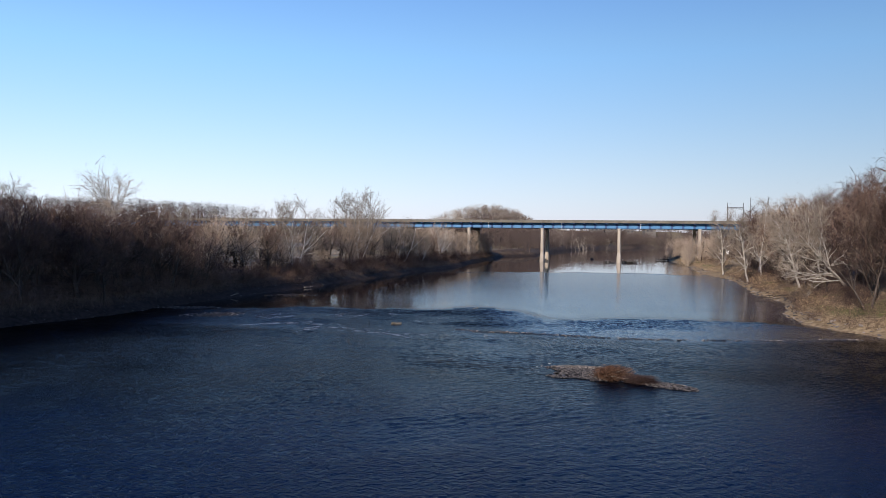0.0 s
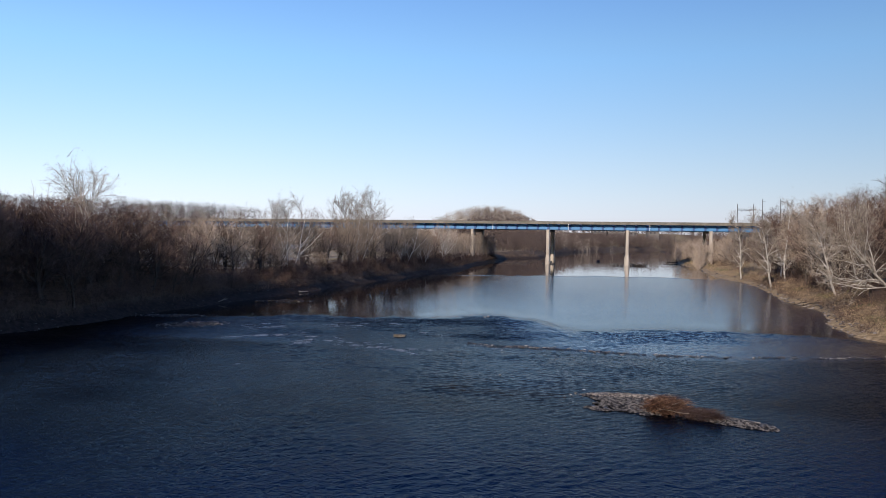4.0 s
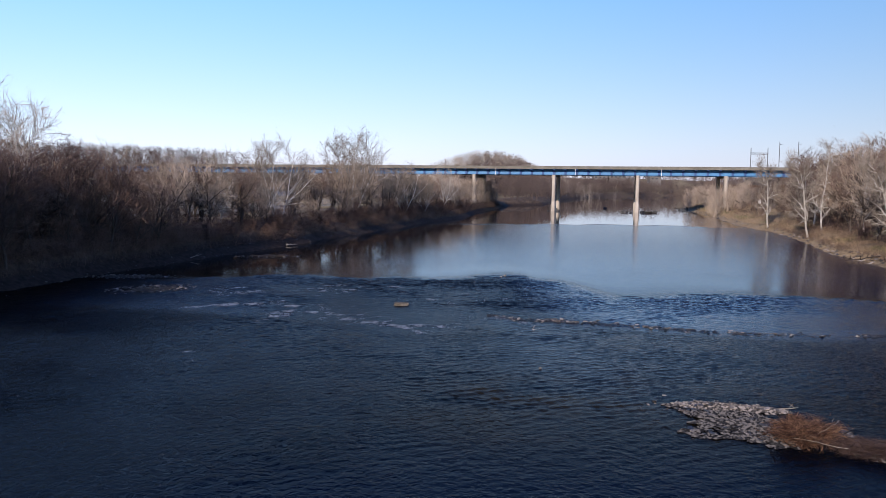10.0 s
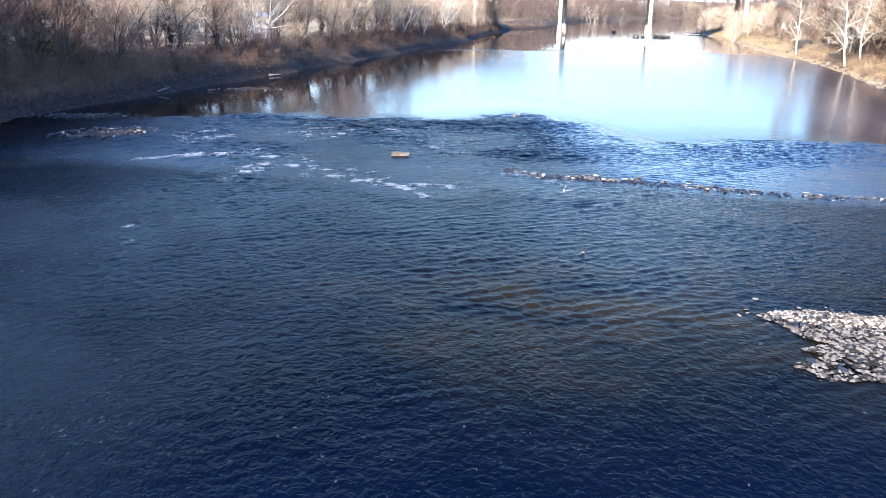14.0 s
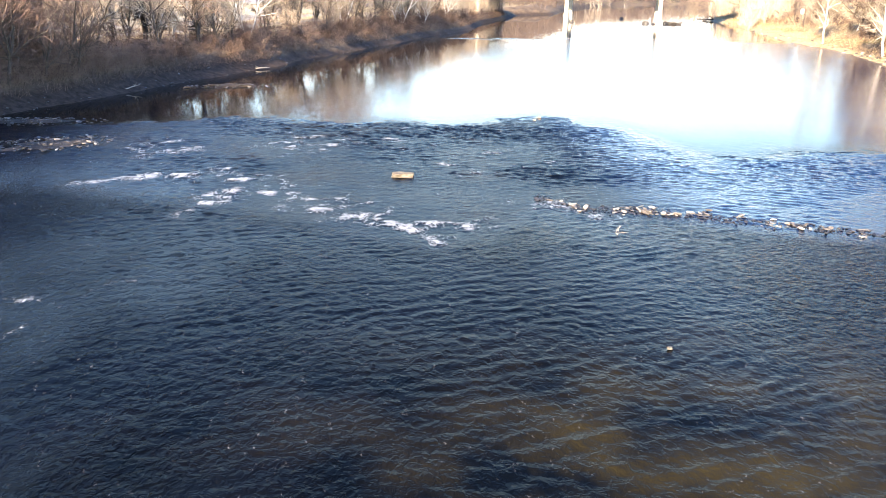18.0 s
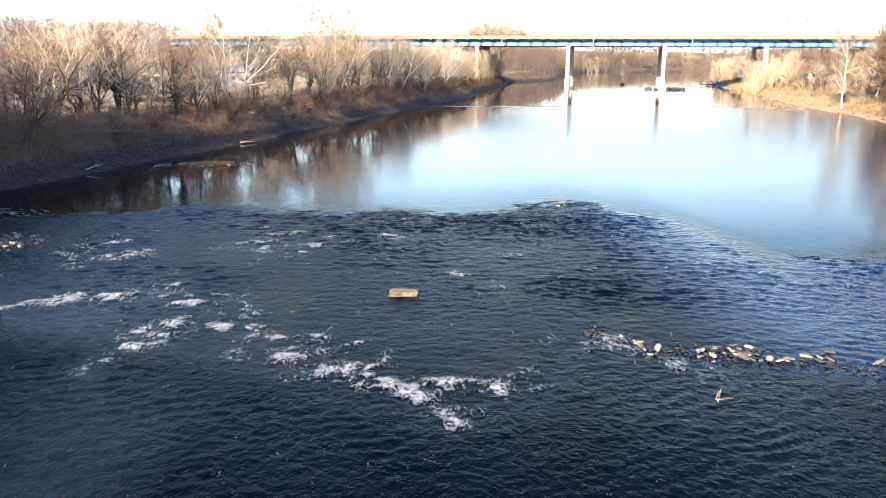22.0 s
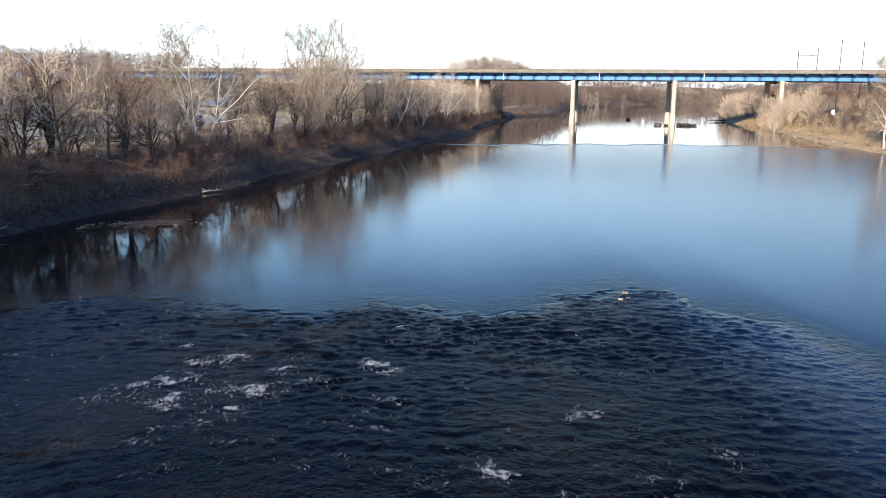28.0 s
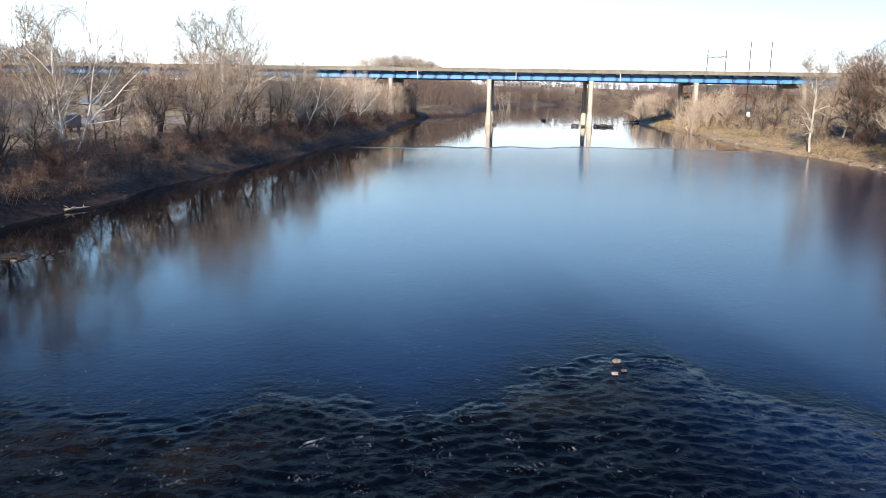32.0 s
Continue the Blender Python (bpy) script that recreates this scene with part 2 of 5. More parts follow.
# a darker blue than the girders, for the brackets
M_DEEP_BLUE = material("darker_blue", [(0.01, 0.045, 0.14), (0.014, 0.06, 0.18), (0.02, 0.075, 0.21)], scale=0.8, rough=0.6, bump=0.1)
M_CONCRETE = material("concrete", [(0.2, 0.175, 0.14), (0.34, 0.3, 0.245), (0.44, 0.4, 0.33)], scale=0.9, rough=0.9, bump=0.3, stretch=(1, 1, 0.3))
M_PARAPET = material("weathered_concrete", [(0.08, 0.074, 0.06), (0.13, 0.122, 0.1), (0.19, 0.175, 0.145)], scale=0.7, rough=0.9, bump=0.2)
M_ASPHALT = material("asphalt", [(0.035, 0.035, 0.036), (0.055, 0.055, 0.056)], scale=3, rough=0.9)
M_STONE = material("river_stone", [(0.06, 0.052, 0.046), (0.135, 0.117, 0.1), (0.27, 0.236, 0.2)], scale=2.5, rough=0.85, bump=0.4, random_amount=0.7)
M_RUST_STRAW = material("rusty_stalks", [(0.025, 0.012, 0.008), (0.075, 0.036, 0.022), (0.19, 0.11, 0.062)], scale=1.2, rough=0.95, bump=0, random_amount=0.6, by_piece=True)
M_WET = material("wet_stone", [(0.006, 0.0058, 0.0055), (0.015, 0.0135, 0.012), (0.036, 0.031, 0.026)], scale=2.5, rough=0.5, bump=0.4, random_amount=0.5)
M_TAN = material("tan_sandstone", [(0.035, 0.03, 0.023), (0.1, 0.086, 0.066), (0.22, 0.193, 0.15)], scale=9, rough=0.9, bump=0.8)
M_WOOD = material("driftwood", [(0.12, 0.098, 0.075), (0.22, 0.185, 0.145), (0.32, 0.275, 0.22)], scale=3, rough=0.9, bump=0.4, stretch=(1, 1, 0.2))
M_STEEL = material("dark_steel", [(0.03, 0.028, 0.026), (0.06, 0.055, 0.05)], scale=2, rough=0.6, bump=0.1)
M_RUST = material("rusty_steel", [(0.04, 0.022, 0.015), (0.09, 0.05, 0.03)], scale=2, rough=0.8, bump=0.2)
M_ROOF = material("grey_roof", [(0.08, 0.083, 0.087), (0.14, 0.143, 0.147)], scale=1, rough=0.6, bump=0.1)
M_WALL = material("dull_wall", [(0.09, 0.083, 0.075), (0.16, 0.148, 0.134)], scale=1, rough=0.85, bump=0.1)
M_WHITE = material("white_paint", [(0.65, 0.65, 0.63), (0.8, 0.8, 0.78)], scale=2, rough=0.6, bump=0.05)
M_GLASS = material("dark_glazing", [(0.02, 0.024, 0.03), (0.04, 0.045, 0.05)], scale=1, rough=0.15, bump=0)


# ---- mesh helpers ----
def mesh_object(name, verts, faces, mat, parent=None, label="", smooth=False):
    me = bpy.data.meshes.new(name)
    me.from_pydata([tuple(v) for v in verts], [], [tuple(f) for f in faces])
    me.materials.append(mat)
    if smooth:
        me.shade_smooth()
    ob = new(name, me)
    if parent:
        ob.parent = parent
    if label:
        ob["label"] = label
    return ob


def part(name, bm, mat, parent, label=""):
    me = bpy.data.meshes.new(name)
    bm.to_mesh(me)
    bm.free()
    me.materials.append(mat)
    ob = new(name, me)
    ob.parent = parent
    if label:
        ob["label"] = label
    return ob


def box(bm, lo, hi, bevel=0.0, m=None):
    made = bmesh.ops.create_cube(bm, size=1)
    c, s = (Vector(lo) + Vector(hi)) / 2, Vector(hi) - Vector(lo)
    bmesh.ops.transform(bm, verts=made["verts"], matrix=Matrix.Translation(c) @ Matrix.Diagonal((*s, 1)))
    if bevel:
        bmesh.ops.bevel(bm, geom=list({e for v in made["verts"] for e in v.link_edges}), offset=bevel, segments=1, affect="EDGES")
    if m is not None:
        bmesh.ops.transform(bm, verts=bm.verts, matrix=m)
    return bm


def empty(name, m=Matrix()):
    ob = new(name)
    ob.empty_display_size = 0.5
    ob.matrix_world = m
    return ob


def tubes(segments, sides):
    """Vertices and faces of tapered tubes; a segment is two ends and two radii."""
    seg = np.array([(*a, *b, r, s) for a, b, r, s in segments])
    a, b, r, s = seg[:, :3], seg[:, 3:6], seg[:, 6], seg[:, 7]
    way = b - a
    way /= np.linalg.norm(way, axis=1, keepdims=True) + 1e-9
    side = np.cross(way, np.where(np.abs(way[:, 2:3]) > 0.9, [[1.0, 0, 0]], [[0, 0, 1.0]]))
    side /= np.linalg.norm(side, axis=1, keepdims=True) + 1e-9
    up = np.cross(way, side)
    ang = np.arange(sides) * 2 * np.pi / sides
    ring = side[:, None] * np.cos(ang)[None, :, None] + up[:, None] * np.sin(ang)[None, :, None]
    v = np.concatenate([a[:, None] + ring * r[:, None, None], b[:, None] + ring * s[:, None, None]], 1)
    k = np.arange(sides)
    quad = np.stack([k, (k + 1) % sides, (k + 1) % sides + sides, k + sides], 1)
    f = quad[None] + (np.arange(len(seg)) * 2 * sides)[:, None, None]
    return v.reshape(-1, 3), f.reshape(-1, 4)


def blades(starts, ends, widths, rng):
    """Thin tapered twigs: a slim three-edged spike for each."""
    starts, ends = np.asarray(starts), np.asarray(ends)
    way = ends - starts
    side = np.cross(way, rng.normal(size=way.shape))
    side *= (np.asarray(widths) / (np.linalg.norm(side, axis=1) + 1e-9))[:, None]
    v = np.stack([starts - side / 2, starts + side / 2, ends], 1).reshape(-1, 3)
    return v, np.arange(len(v)).reshape(-1, 3)


# ---- smooth random fields ----
def lattice(ix, iy, seed):
    h = np.sin(ix * 127.1 + iy * 311.7 + seed * 74.7) * 43758.5453
    return h - np.floor(h)


def field(x, y, seed=0):
    ix, iy = np.floor(x), np.floor(y)
    fx, fy = x - ix, y - iy
    fx, fy = fx * fx * (3 - 2 * fx), fy * fy * (3 - 2 * fy)
    a, b, c, d = lattice(ix, iy, seed), lattice(ix + 1, iy, seed), lattice(ix, iy + 1, seed), lattice(ix + 1, iy + 1, seed)
    return (a + (b - a) * fx) * (1 - fy) + (c + (d - c) * fx) * fy


def fbm(x, y, seed=0, octaves=4):
    out, amp, tot = 0, 1.0, 0
    for k in range(octaves):
        out, tot = out + amp * field(x * 2**k, y * 2**k, seed + k), tot + amp
        amp *= 0.5
    return out / tot


def step(a, b, x):
    t = np.clip((x - a) / (b - a), 0, 1)
    return t * t * (3 - 2 * t)


# ---- the river's plan ----
LEFT_Y = [-400, 0, 60, 91, 103, 111, 123, 138, 153, 165, 183, 209, 226, 256, 295, 341, 400, 463, 498, 648, 868, 1006, 1076, 1156, 1260]
LEFT_X = [-110, -72, -58, -50, -44.5, -42.5, -39.5, -35, -31, -26.5, -22.8, -15.5, -10.3, -3.5, 10, 16, 29, 42, 66, 99, 171, 235, 290, 353, 900]
RIGHT_Y = [-400, 0, 60, 88, 97, 104, 113, 134, 142, 158, 183, 211, 230, 250, 262, 300, 336, 367, 430, 447, 524, 700, 1000, 1100, 1150]
RIGHT_X = [60, 64, 56, 51.5, 50, 49.5, 51.5, 61, 63.5, 65.5, 73.5, 81, 85.5, 87, 89.5, 99, 108, 115, 127, 136, 167, 225, 360, 480, 1000]


def left_edge(y):
    return np.interp(y, LEFT_Y, LEFT_X) + 1.2 * (fbm(y * 0.11, 0 * y, 3) - 0.5) + 0.6 * (field(y * 0.5, 0 * y, 5) - 0.5)


def right_edge(y):
    return np.interp(y, RIGHT_Y, RIGHT_X) + 1.6 * (fbm(y * 0.09, 0 * y, 8) - 0.5) + 1.0 * (field(y * 0.45, 0 * y, 9) - 0.5)


def ground_height(x, y):
    x, y = np.asarray(x, float), np.asarray(y, float)
    l, r = left_edge(y) - x, x - right_edge(y)
    d = np.maximum(l, r)
    bumps = 0.5 * (fbm(x * 0.25, y * 0.25, 12) - 0.5)
    left = np.where(l < 4, 0.6 * l, 2.4 + 1.3 * step(4, 11, l)) + 0.9 * (fbm(x * 0.06, y * 0.06, 14) - 0.5) * step(3, 10, l)
    right = np.where(r < 5, 0.38 * r, 1.9 + 2.4 * step(5, 16, r)) + 3.5 * step(16, 70, r) + 1.2 * (fbm(x * 0.07, y * 0.07, 15) - 0.5) * step(2, 10, r)
    land = np.where(l > r, left, right) + bumps * step(0, 3, d)
    far = step(1000, 1300, y) * 8 + step(600, 1000, y) * 3
    land = land + far * step(10, 80, d)
    # a wooded hill beyond the bridge, and rising land away from the river
    land = land + 24 * np.exp(-(((x - 52) / 62) ** 2 + ((y - 800) / 120) ** 2)) * step(5, 60, d)
    land = land + 10 * step(150, 600, l) + 14 * step(480, 590, y) * (1 - step(700, 800, y)) * step(170, 260, l)
    bed = -np.minimum(2.0, -d * 0.25)
    return np.where(d > 0, land, bed)


def steps(stops):
    """Coordinates with a spacing that changes from stretch to stretch: (from, to, spacing)."""
    out = [stops[0][0]]
    for a, b, s in stops:
        out += list(np.linspace(a, b, max(1, round((b - a) / s)) + 1)[1:])
    return np.array(out)


def sheet(name, xs, ys, z, mat, attributes):
    gx, gy = np.meshgrid(xs, ys)
    verts = np.stack([gx, gy, z], -1).reshape(-1, 3)
    nx, ny = len(xs), len(ys)
    k = (np.arange(ny - 1)[:, None] * nx + np.arange(nx - 1)[None]).ravel()
    faces = np.stack([k, k + 1, k + 1 + nx, k + nx], 1)
    me = bpy.data.meshes.new(name)
    me.vertices.add(len(verts))
    me.vertices.foreach_set("co", verts.ravel())
    me.loops.add(faces.size)
    me.loops.foreach_set("vertex_index", faces.ravel())
    me.polygons.add(len(faces))
    me.polygons.foreach_set("loop_start", np.arange(len(faces)) * 4)
    me.update(calc_edges=True)
    me.materials.append(mat)
    me.shade_smooth()
    for key, values in attributes.items():
        me.attributes.new(key, "FLOAT", "POINT").data.foreach_set("value", np.clip(values, 0, 1).ravel().astype(np.float32))
    return tagged(new(name, me), kind="structure")


# ---- ground ----
gx = steps([(-3500, -800, 300), (-800, -200, 40), (-200, -70, 5), (-70, 130, 1.0), (130, 220, 3), (220, 500, 14), (500, 1000, 50), (1000, 3500, 300)])
gy = steps([(-1500, -300, 200), (-300, 40, 12), (40, 280, 1.1), (280, 520, 3), (520, 900, 12), (900, 1700, 40), (1700, 4500, 300)])
X, Y = np.meshgrid(gx, gy)
L, R = left_edge(Y) - X, X - right_edge(Y)
patch = fbm(X * 0.12, Y * 0.12, 21)
ground = sheet("ground", gx, gy, ground_height(X, Y), M_GROUND, {
    "mud": step(-2, 0, L) * (1 - step(2.0 - step(150, 190, Y), 4.2 - 1.6 * step(150, 190, Y), L + 2.5 * (patch - 0.5))),
    "sand": step(-2, 0, R) * (1 - step(4.0, 10, R)) * (0.6 + 0.4 * step(0.25, 0.5, patch + 0.1)),
    "grass": step(2.5, 5, R) * (1 - step(9, 14, R)) * np.maximum(step(0.5, 0.62, patch), step(290, 330, Y) * (1 - step(400, 430, Y)) * 0.8) + step(24, 30, L) * (1 - step(60, 80, L)) * step(0.48, 0.6, patch) * 0.7,
    "straw": step(4, 9, R) * (0.25 + 0.5 * step(190, 250, Y)) + step(14, 22, L) * step(0.4, 0.55, patch) * 0.7,
    "lane": step(140, 150, Y) * (1 - step(330, 350, Y)) * np.exp(-((L - 26 - 2 * np.sin(Y * 0.05)) / 2.2) ** 2) + step(150, 160, Y) * (1 - step(290, 310, Y)) * step(38, 42, L) * (1 - step(70, 75, L)),
})
tagged(ground, "brown leaf-littered river banks with mud, stones and dry grass", "ground")

# ---- water ----
RIFFLE_X = [-46, -32, -29, -21, -17.5, -11.8, -9, -6.6, -4, -2, 0.5, 3, 5, 6.7, 8.2, 9.6, 10.5, 13.2, 14.4, 15.4, 16.4, 17.8, 20, 22.8, 30, 35, 39, 47, 50, 60]
RIFFLE_Y = [117, 117, 117.5, 121, 121.5, 118.6, 118, 121, 119.6, 117.8, 119.2, 121.5, 122.2, 123.6, 123.4, 122.2, 119.2, 117.4, 114.5, 110, 107, 105.2, 105.6, 107.4, 108, 107, 105.5, 103, 96, 95]
ROW_X = [-46, -24, -14, -9, -3, 0, 3, 5.2, 8.4, 11, 16.4, 22, 27, 38, 50, 60]
ROW_Y = [97, 96, 93, 90.5, 86.5, 88, 93.8, 91.6, 91.2, 90.2, 88, 86.2, 85.8, 86, 88, 89]
# strokes of white water: from x, y to x, y, half width, strength
SILLS = [
    (-19.8, 98.3, -17.3, 98.9, 0.5, 1.0), (-22.2, 105.0, -19.1, 107.3, 0.45, 0.8), (-23.6, 108.9, -21.5, 110.0, 0.4, 0.6), (-24.1, 106.8, -22.9, 106.3, 0.4, 0.7), (-16.4, 100.6, -14.4, 99.5, 0.4, 0.8),
    (-14.7, 97.7, -13.3, 97.9, 0.35, 1.0), (-13.1, 97.1, -12.0, 98.8, 0.3, 0.7), (-12.3, 94.5, -12.1, 96.5, 0.3, 0.6), (-11.3, 96.5, -10.9, 95.4, 0.3, 0.6), (-11.9, 94.5, -11.4, 94.5, 0.3, 0.8),
    (-14.8, 93.9, -13.6, 94.8, 0.5, 1.3), (-14.7, 91.9, -13.6, 92.8, 0.3, 0.9), (-15.2, 90.4, -15.2, 92.0, 0.15, 0.5), (-10.7, 91.2, -10.4, 93.1, 0.3, 0.6), (-9.7, 92.9, -7.7, 93.2, 0.25, 0.9),
]
DROPS = [
    (-8.9, 91.2, -8.3, 91.7, 0.3, 1), (-7.9, 90.8, -7.0, 91.7, 0.3, 0.9), (-7.4, 89.9, -5.2, 90.4, 0.4, 1.0), (-8.3, 89.2, -7.3, 89.5, 0.3, 0.8), (-5.7, 88.5, -4.5, 88.8, 0.25, 0.6),
    (-6.4, 92.3, -5.7, 92.9, 0.2, 0.8), (-3.3, 88.8, -1.3, 88.5, 0.35, 0.85), (-1.5, 88.8, 0.2, 89.8, 0.2, 0.8), (2.6, 93.1, 4.1, 92.9, 0.25, 0.8), (2.7, 91.7, 3.7, 91.9, 0.2, 0.6),
    (5.4, 90.9, 5.8, 89.9, 0.3, 1), (5.8, 89.9, 7.0, 89.7, 0.25, 0.9), (-14.7, 108.8, -12.9, 109.9, 0.5, 0.95), (-12.9, 108.3, -11.8, 108.8, 0.45, 1.0), (-10.7, 108.8, -9.3, 109.3, 0.5, 0.95),
]
SPOTS = [
    (-11.3, 106.7, -10.5, 106.9, 0.35, 0.9), (-13.1, 104.9, -12.4, 104.8, 0.2, 0.6), (-2.3, 102.8, -1.8, 102.8, 0.3, 0.9), (-0.2, 101.1, 0.4, 100.0, 0.25, 0.9), (2.5, 102.2, 3.0, 102.2, 0.25, 0.8),
    (0.9, 106.6, 1.5, 106.6, 0.25, 0.7), (4.8, 103.8, 5.6, 103.8, 0.2, 0.7), (3.5, 99.6, 3.6, 99.3, 0.2, 0.6), (11.2, 105.1, 11.6, 104.8, 0.25, 0.6), (12.3, 103.3, 12.8, 103.3, 0.2, 0.6),
    (13.8, 102.8, 14.4, 102.8, 0.25, 0.7), (-5.4, 107.7, -4.9, 107.5, 0.25, 0.7), (-6.2, 105.7, -5.0, 105.5, 0.15, 0.5), (-4.3, 101.9, -3.8, 101.6, 0.25, 0.6), (-12.8, 88.2, -12.1, 88.8, 0.12, 0.6),
]
STREAKS = [
    (-0.1, 88.2, 0.5, 88.4, 0.1, 0.4), (-22.1, 103.7, -21.3, 104.1, 0.25, 0.6), (-18.3, 102.4, -17.5, 102.7, 0.2, 0.5), (2.8, 92.7, 4.7, 91.6, 0.3, 0.8), (5.6, 90.0, 6.7, 90.1, 0.25, 0.7),
    (9.1, 89.3, 9.7, 89.0, 0.2, 0.6), (16.5, 100.8, 19.4, 100.0, 0.35, 0.5), (20.4, 99.1, 22.4, 98.1, 0.4, 0.5), (-17.8, 78.5, -17.0, 78.8, 0.2, 0.7), (-16.3, 76.5, -16.5, 75.4, 0.12, 0.5),
    (-15.5, 80.3, -14.0, 80.8, 0.15, 0.4), (-15.7, 90.2, -14.0, 93.4, 0.3, 0.9), (-4.9, 117.1, -4.3, 116.8, 0.3, 0.7), (-3.6, 116.7, -3.3, 116.3, 0.2, 0.6), (0.9, 116.3, 1.0, 115.6, 0.2, 0.5),
]
FLECKS = [
    (-14.3, 113.6, -13.9, 113.9, 0.25, 0.8), (-12.8, 111.8, -11.7, 112.4, 0.3, 0.9), (-5.9, 111.9, -5.5, 111.6, 0.3, 0.8), (-5.1, 111.0, -4.6, 111.3, 0.3, 0.8), (-9.8, 110.8, -9.0, 111.2, 0.25, 0.9),
    (-9.2, 112.5, -8.7, 112.2, 0.2, 0.5), (-9.5, 91.7, -6.3, 89.7, 0.35, 0.75), (-6.3, 89.7, -3.4, 87.6, 0.4, 0.85), (-3.4, 87.6, -2.6, 85.9, 0.3, 0.8), (-2.6, 85.9, -0.6, 88.9, 0.2, 0.7),
    (-23.3, 96.0, -19.2, 99.2, 0.35, 0.75), (-19.2, 99.2, -13.1, 98.9, 0.35, 0.65), (-11.7, 97.5, -10.5, 94.4, 0.3, 0.65), (-14.9, 92.0, -14.7, 93.8, 0.35, 1.0),
]
wx = steps([(-240, -60, 8), (-60, -30, 0.4), (-30, 34, 0.145), (34, 60, 0.4), (60, 130, 1.2), (130, 700, 20)])
wy = steps([(-350, 20, 8), (20, 30, 0.5), (30, 46, 0.3), (46, 66, 0.2), (66, 126, 0.12), (126, 136, 0.6), (136, 240, 3), (240, 262, 0.4), (262, 600, 8), (600, 1700, 40)])
X, Y = np.meshgrid(wx, wy)
upper, row = np.interp(X, RIFFLE_X, RIFFLE_Y), np.interp(X, ROW_X, ROW_Y)
ragged = 2.6 * (fbm(X * 0.55, Y * 0.55, 31) - 0.5) + 1.6 * (fbm(X * 1.7, Y * 1.7, 35, 2) - 0.5)
upper = upper - ragged * (1 - 0.7 * np.exp(-(((X - 14.5) / 2.4) ** 2)))
tongue = np.exp(-(((X - 14.5) / 2.4) ** 2))
off = (Y - upper) / np.sqrt(1 + np.gradient(np.interp(wx, RIFFLE_X, RIFFLE_Y), wx)[None] ** 2 * (np.abs(Y - upper) < 9))
inside = (1 - step(-1.3 - 2.2 * tongue, 0.3 + 0.8 * tongue, off)) * step(-3, 0.5, Y - row)
below = 1 - step(-3, 0.5, Y - row)
chop = (0.35 + 0.65 * step(0.36, 0.64, fbm(X * 0.13, Y * 0.13, 33))) * (1 - 0.25 * step(12, 19, X))


def train(angle, length, seed, patchy=0.22, sharp=1.6):
    """Short-crested waves that stand across the flow: peaked crests of one length, in patches."""
    bend = 2.6 * fbm(X * 0.22, Y * 0.22, seed) + 2.0 * fbm(X * 0.8, Y * 0.6, seed + 3, 2)
    phase = (Y * math.cos(angle) + X * math.sin(angle)) * 2 * math.pi / length + bend * 3.2
    envelope = step(0.36, 0.66, fbm(X * patchy, Y * patchy * 1.6, seed + 7))
    return envelope * (((0.5 + 0.5 * np.sin(phase)) ** sharp) - 0.4)


# crests that follow the drop at the riffle's upper edge and die away below it
bend = fbm(X * 0.5, Y * 0.5, 91)
drop = (1 - 0.85 * tongue) * np.exp(-np.clip(upper - Y, 0, 40) / 3.2) * (Y < upper + 0.6)
lip = drop * (((0.5 + 0.5 * np.sin((Y - upper) * 2 * math.pi / 0.95 + 7 * bend)) ** 1.5) - 0.4) * (0.35 + 0.9 * step(0.4, 0.6, fbm(X * 0.45, Y * 0.15, 93)))
coarse = train(0.12, 0.86, 101) + 0.9 * train(-0.3, 0.7, 111) + 0.9 * train(0.42, 0.62, 121)
small = train(0.25, 0.46, 131, 0.3) + train(-0.35, 0.52, 141, 0.3) + 0.8 * train(0.65, 0.43, 151, 0.35)
swell = train(0.1, 1.75, 171, 0.16, 1.4) + 0.8 * train(-0.28, 1.4, 181, 0.18, 1.4)
# regular oblique waves on the smooth tongue by the sandy bank
across = train(0.55, 0.72, 191, 0.09, 1.3) + 0.8 * train(0.8, 0.95, 193, 0.08, 1.3)
# the broken water below the stones runs aslant
slant = train(-0.5, 0.95, 201, 0.2) + train(-0.32, 0.66, 211, 0.26) + 0.8 * train(-0.75, 0.75, 221, 0.24)
rough_chop = 0.5 * (fbm(X * 1.5, Y * 2.8, 161, 3) - 0.5) + 0.7 * (fbm(X * 2.9 + 0.9 * Y, Y * 3.7, 167, 2) - 0.5)
foam = np.zeros_like(X)
warp_x, warp_y = X + 1.0 * (fbm(X * 0.9, Y * 0.9, 57, 3) - 0.5), Y + 0.9 * (fbm(X * 0.9, Y * 0.9, 59, 3) - 0.5)
for x0, y0, x1, y1, w, s in SILLS + DROPS + SPOTS + STREAKS + FLECKS:
    reach = 5 * w + 0.8
    near = (X > min(x0, x1) - reach) & (X < max(x0, x1) + reach) & (Y > min(y0, y1) - reach) & (Y < max(y0, y1) + reach)
    px, py, dx, dy = warp_x[near] - x0, warp_y[near] - y0, x1 - x0, y1 - y0
    u = np.clip((px * dx + py * dy) / (dx * dx + dy * dy + 1e-6), 0, 1)
    ax, ay = px - u * dx, py - u * dy
    # the foam trails off downstream
    d2 = (ax**2 + np.where(ay < 0, ay * 0.55, ay) ** 2) / w**2
    foam[near] = np.maximum(foam[near], s * (0.5 * np.exp(-d2 * 0.9) + 0.42 * np.exp(-d2 * 0.2)))
foam = foam * (0.35 + 0.95 * step(0.3, 0.75, fbm(X * 1.8, Y * 1.8, 51, 3))) + 0.3 * inside * step(0.6, 0.8, fbm(X * 0.8, Y * 1.1, 53, 3)) * step(-30, -22, X) * (1 - 0.7 * step(2, 10, X))
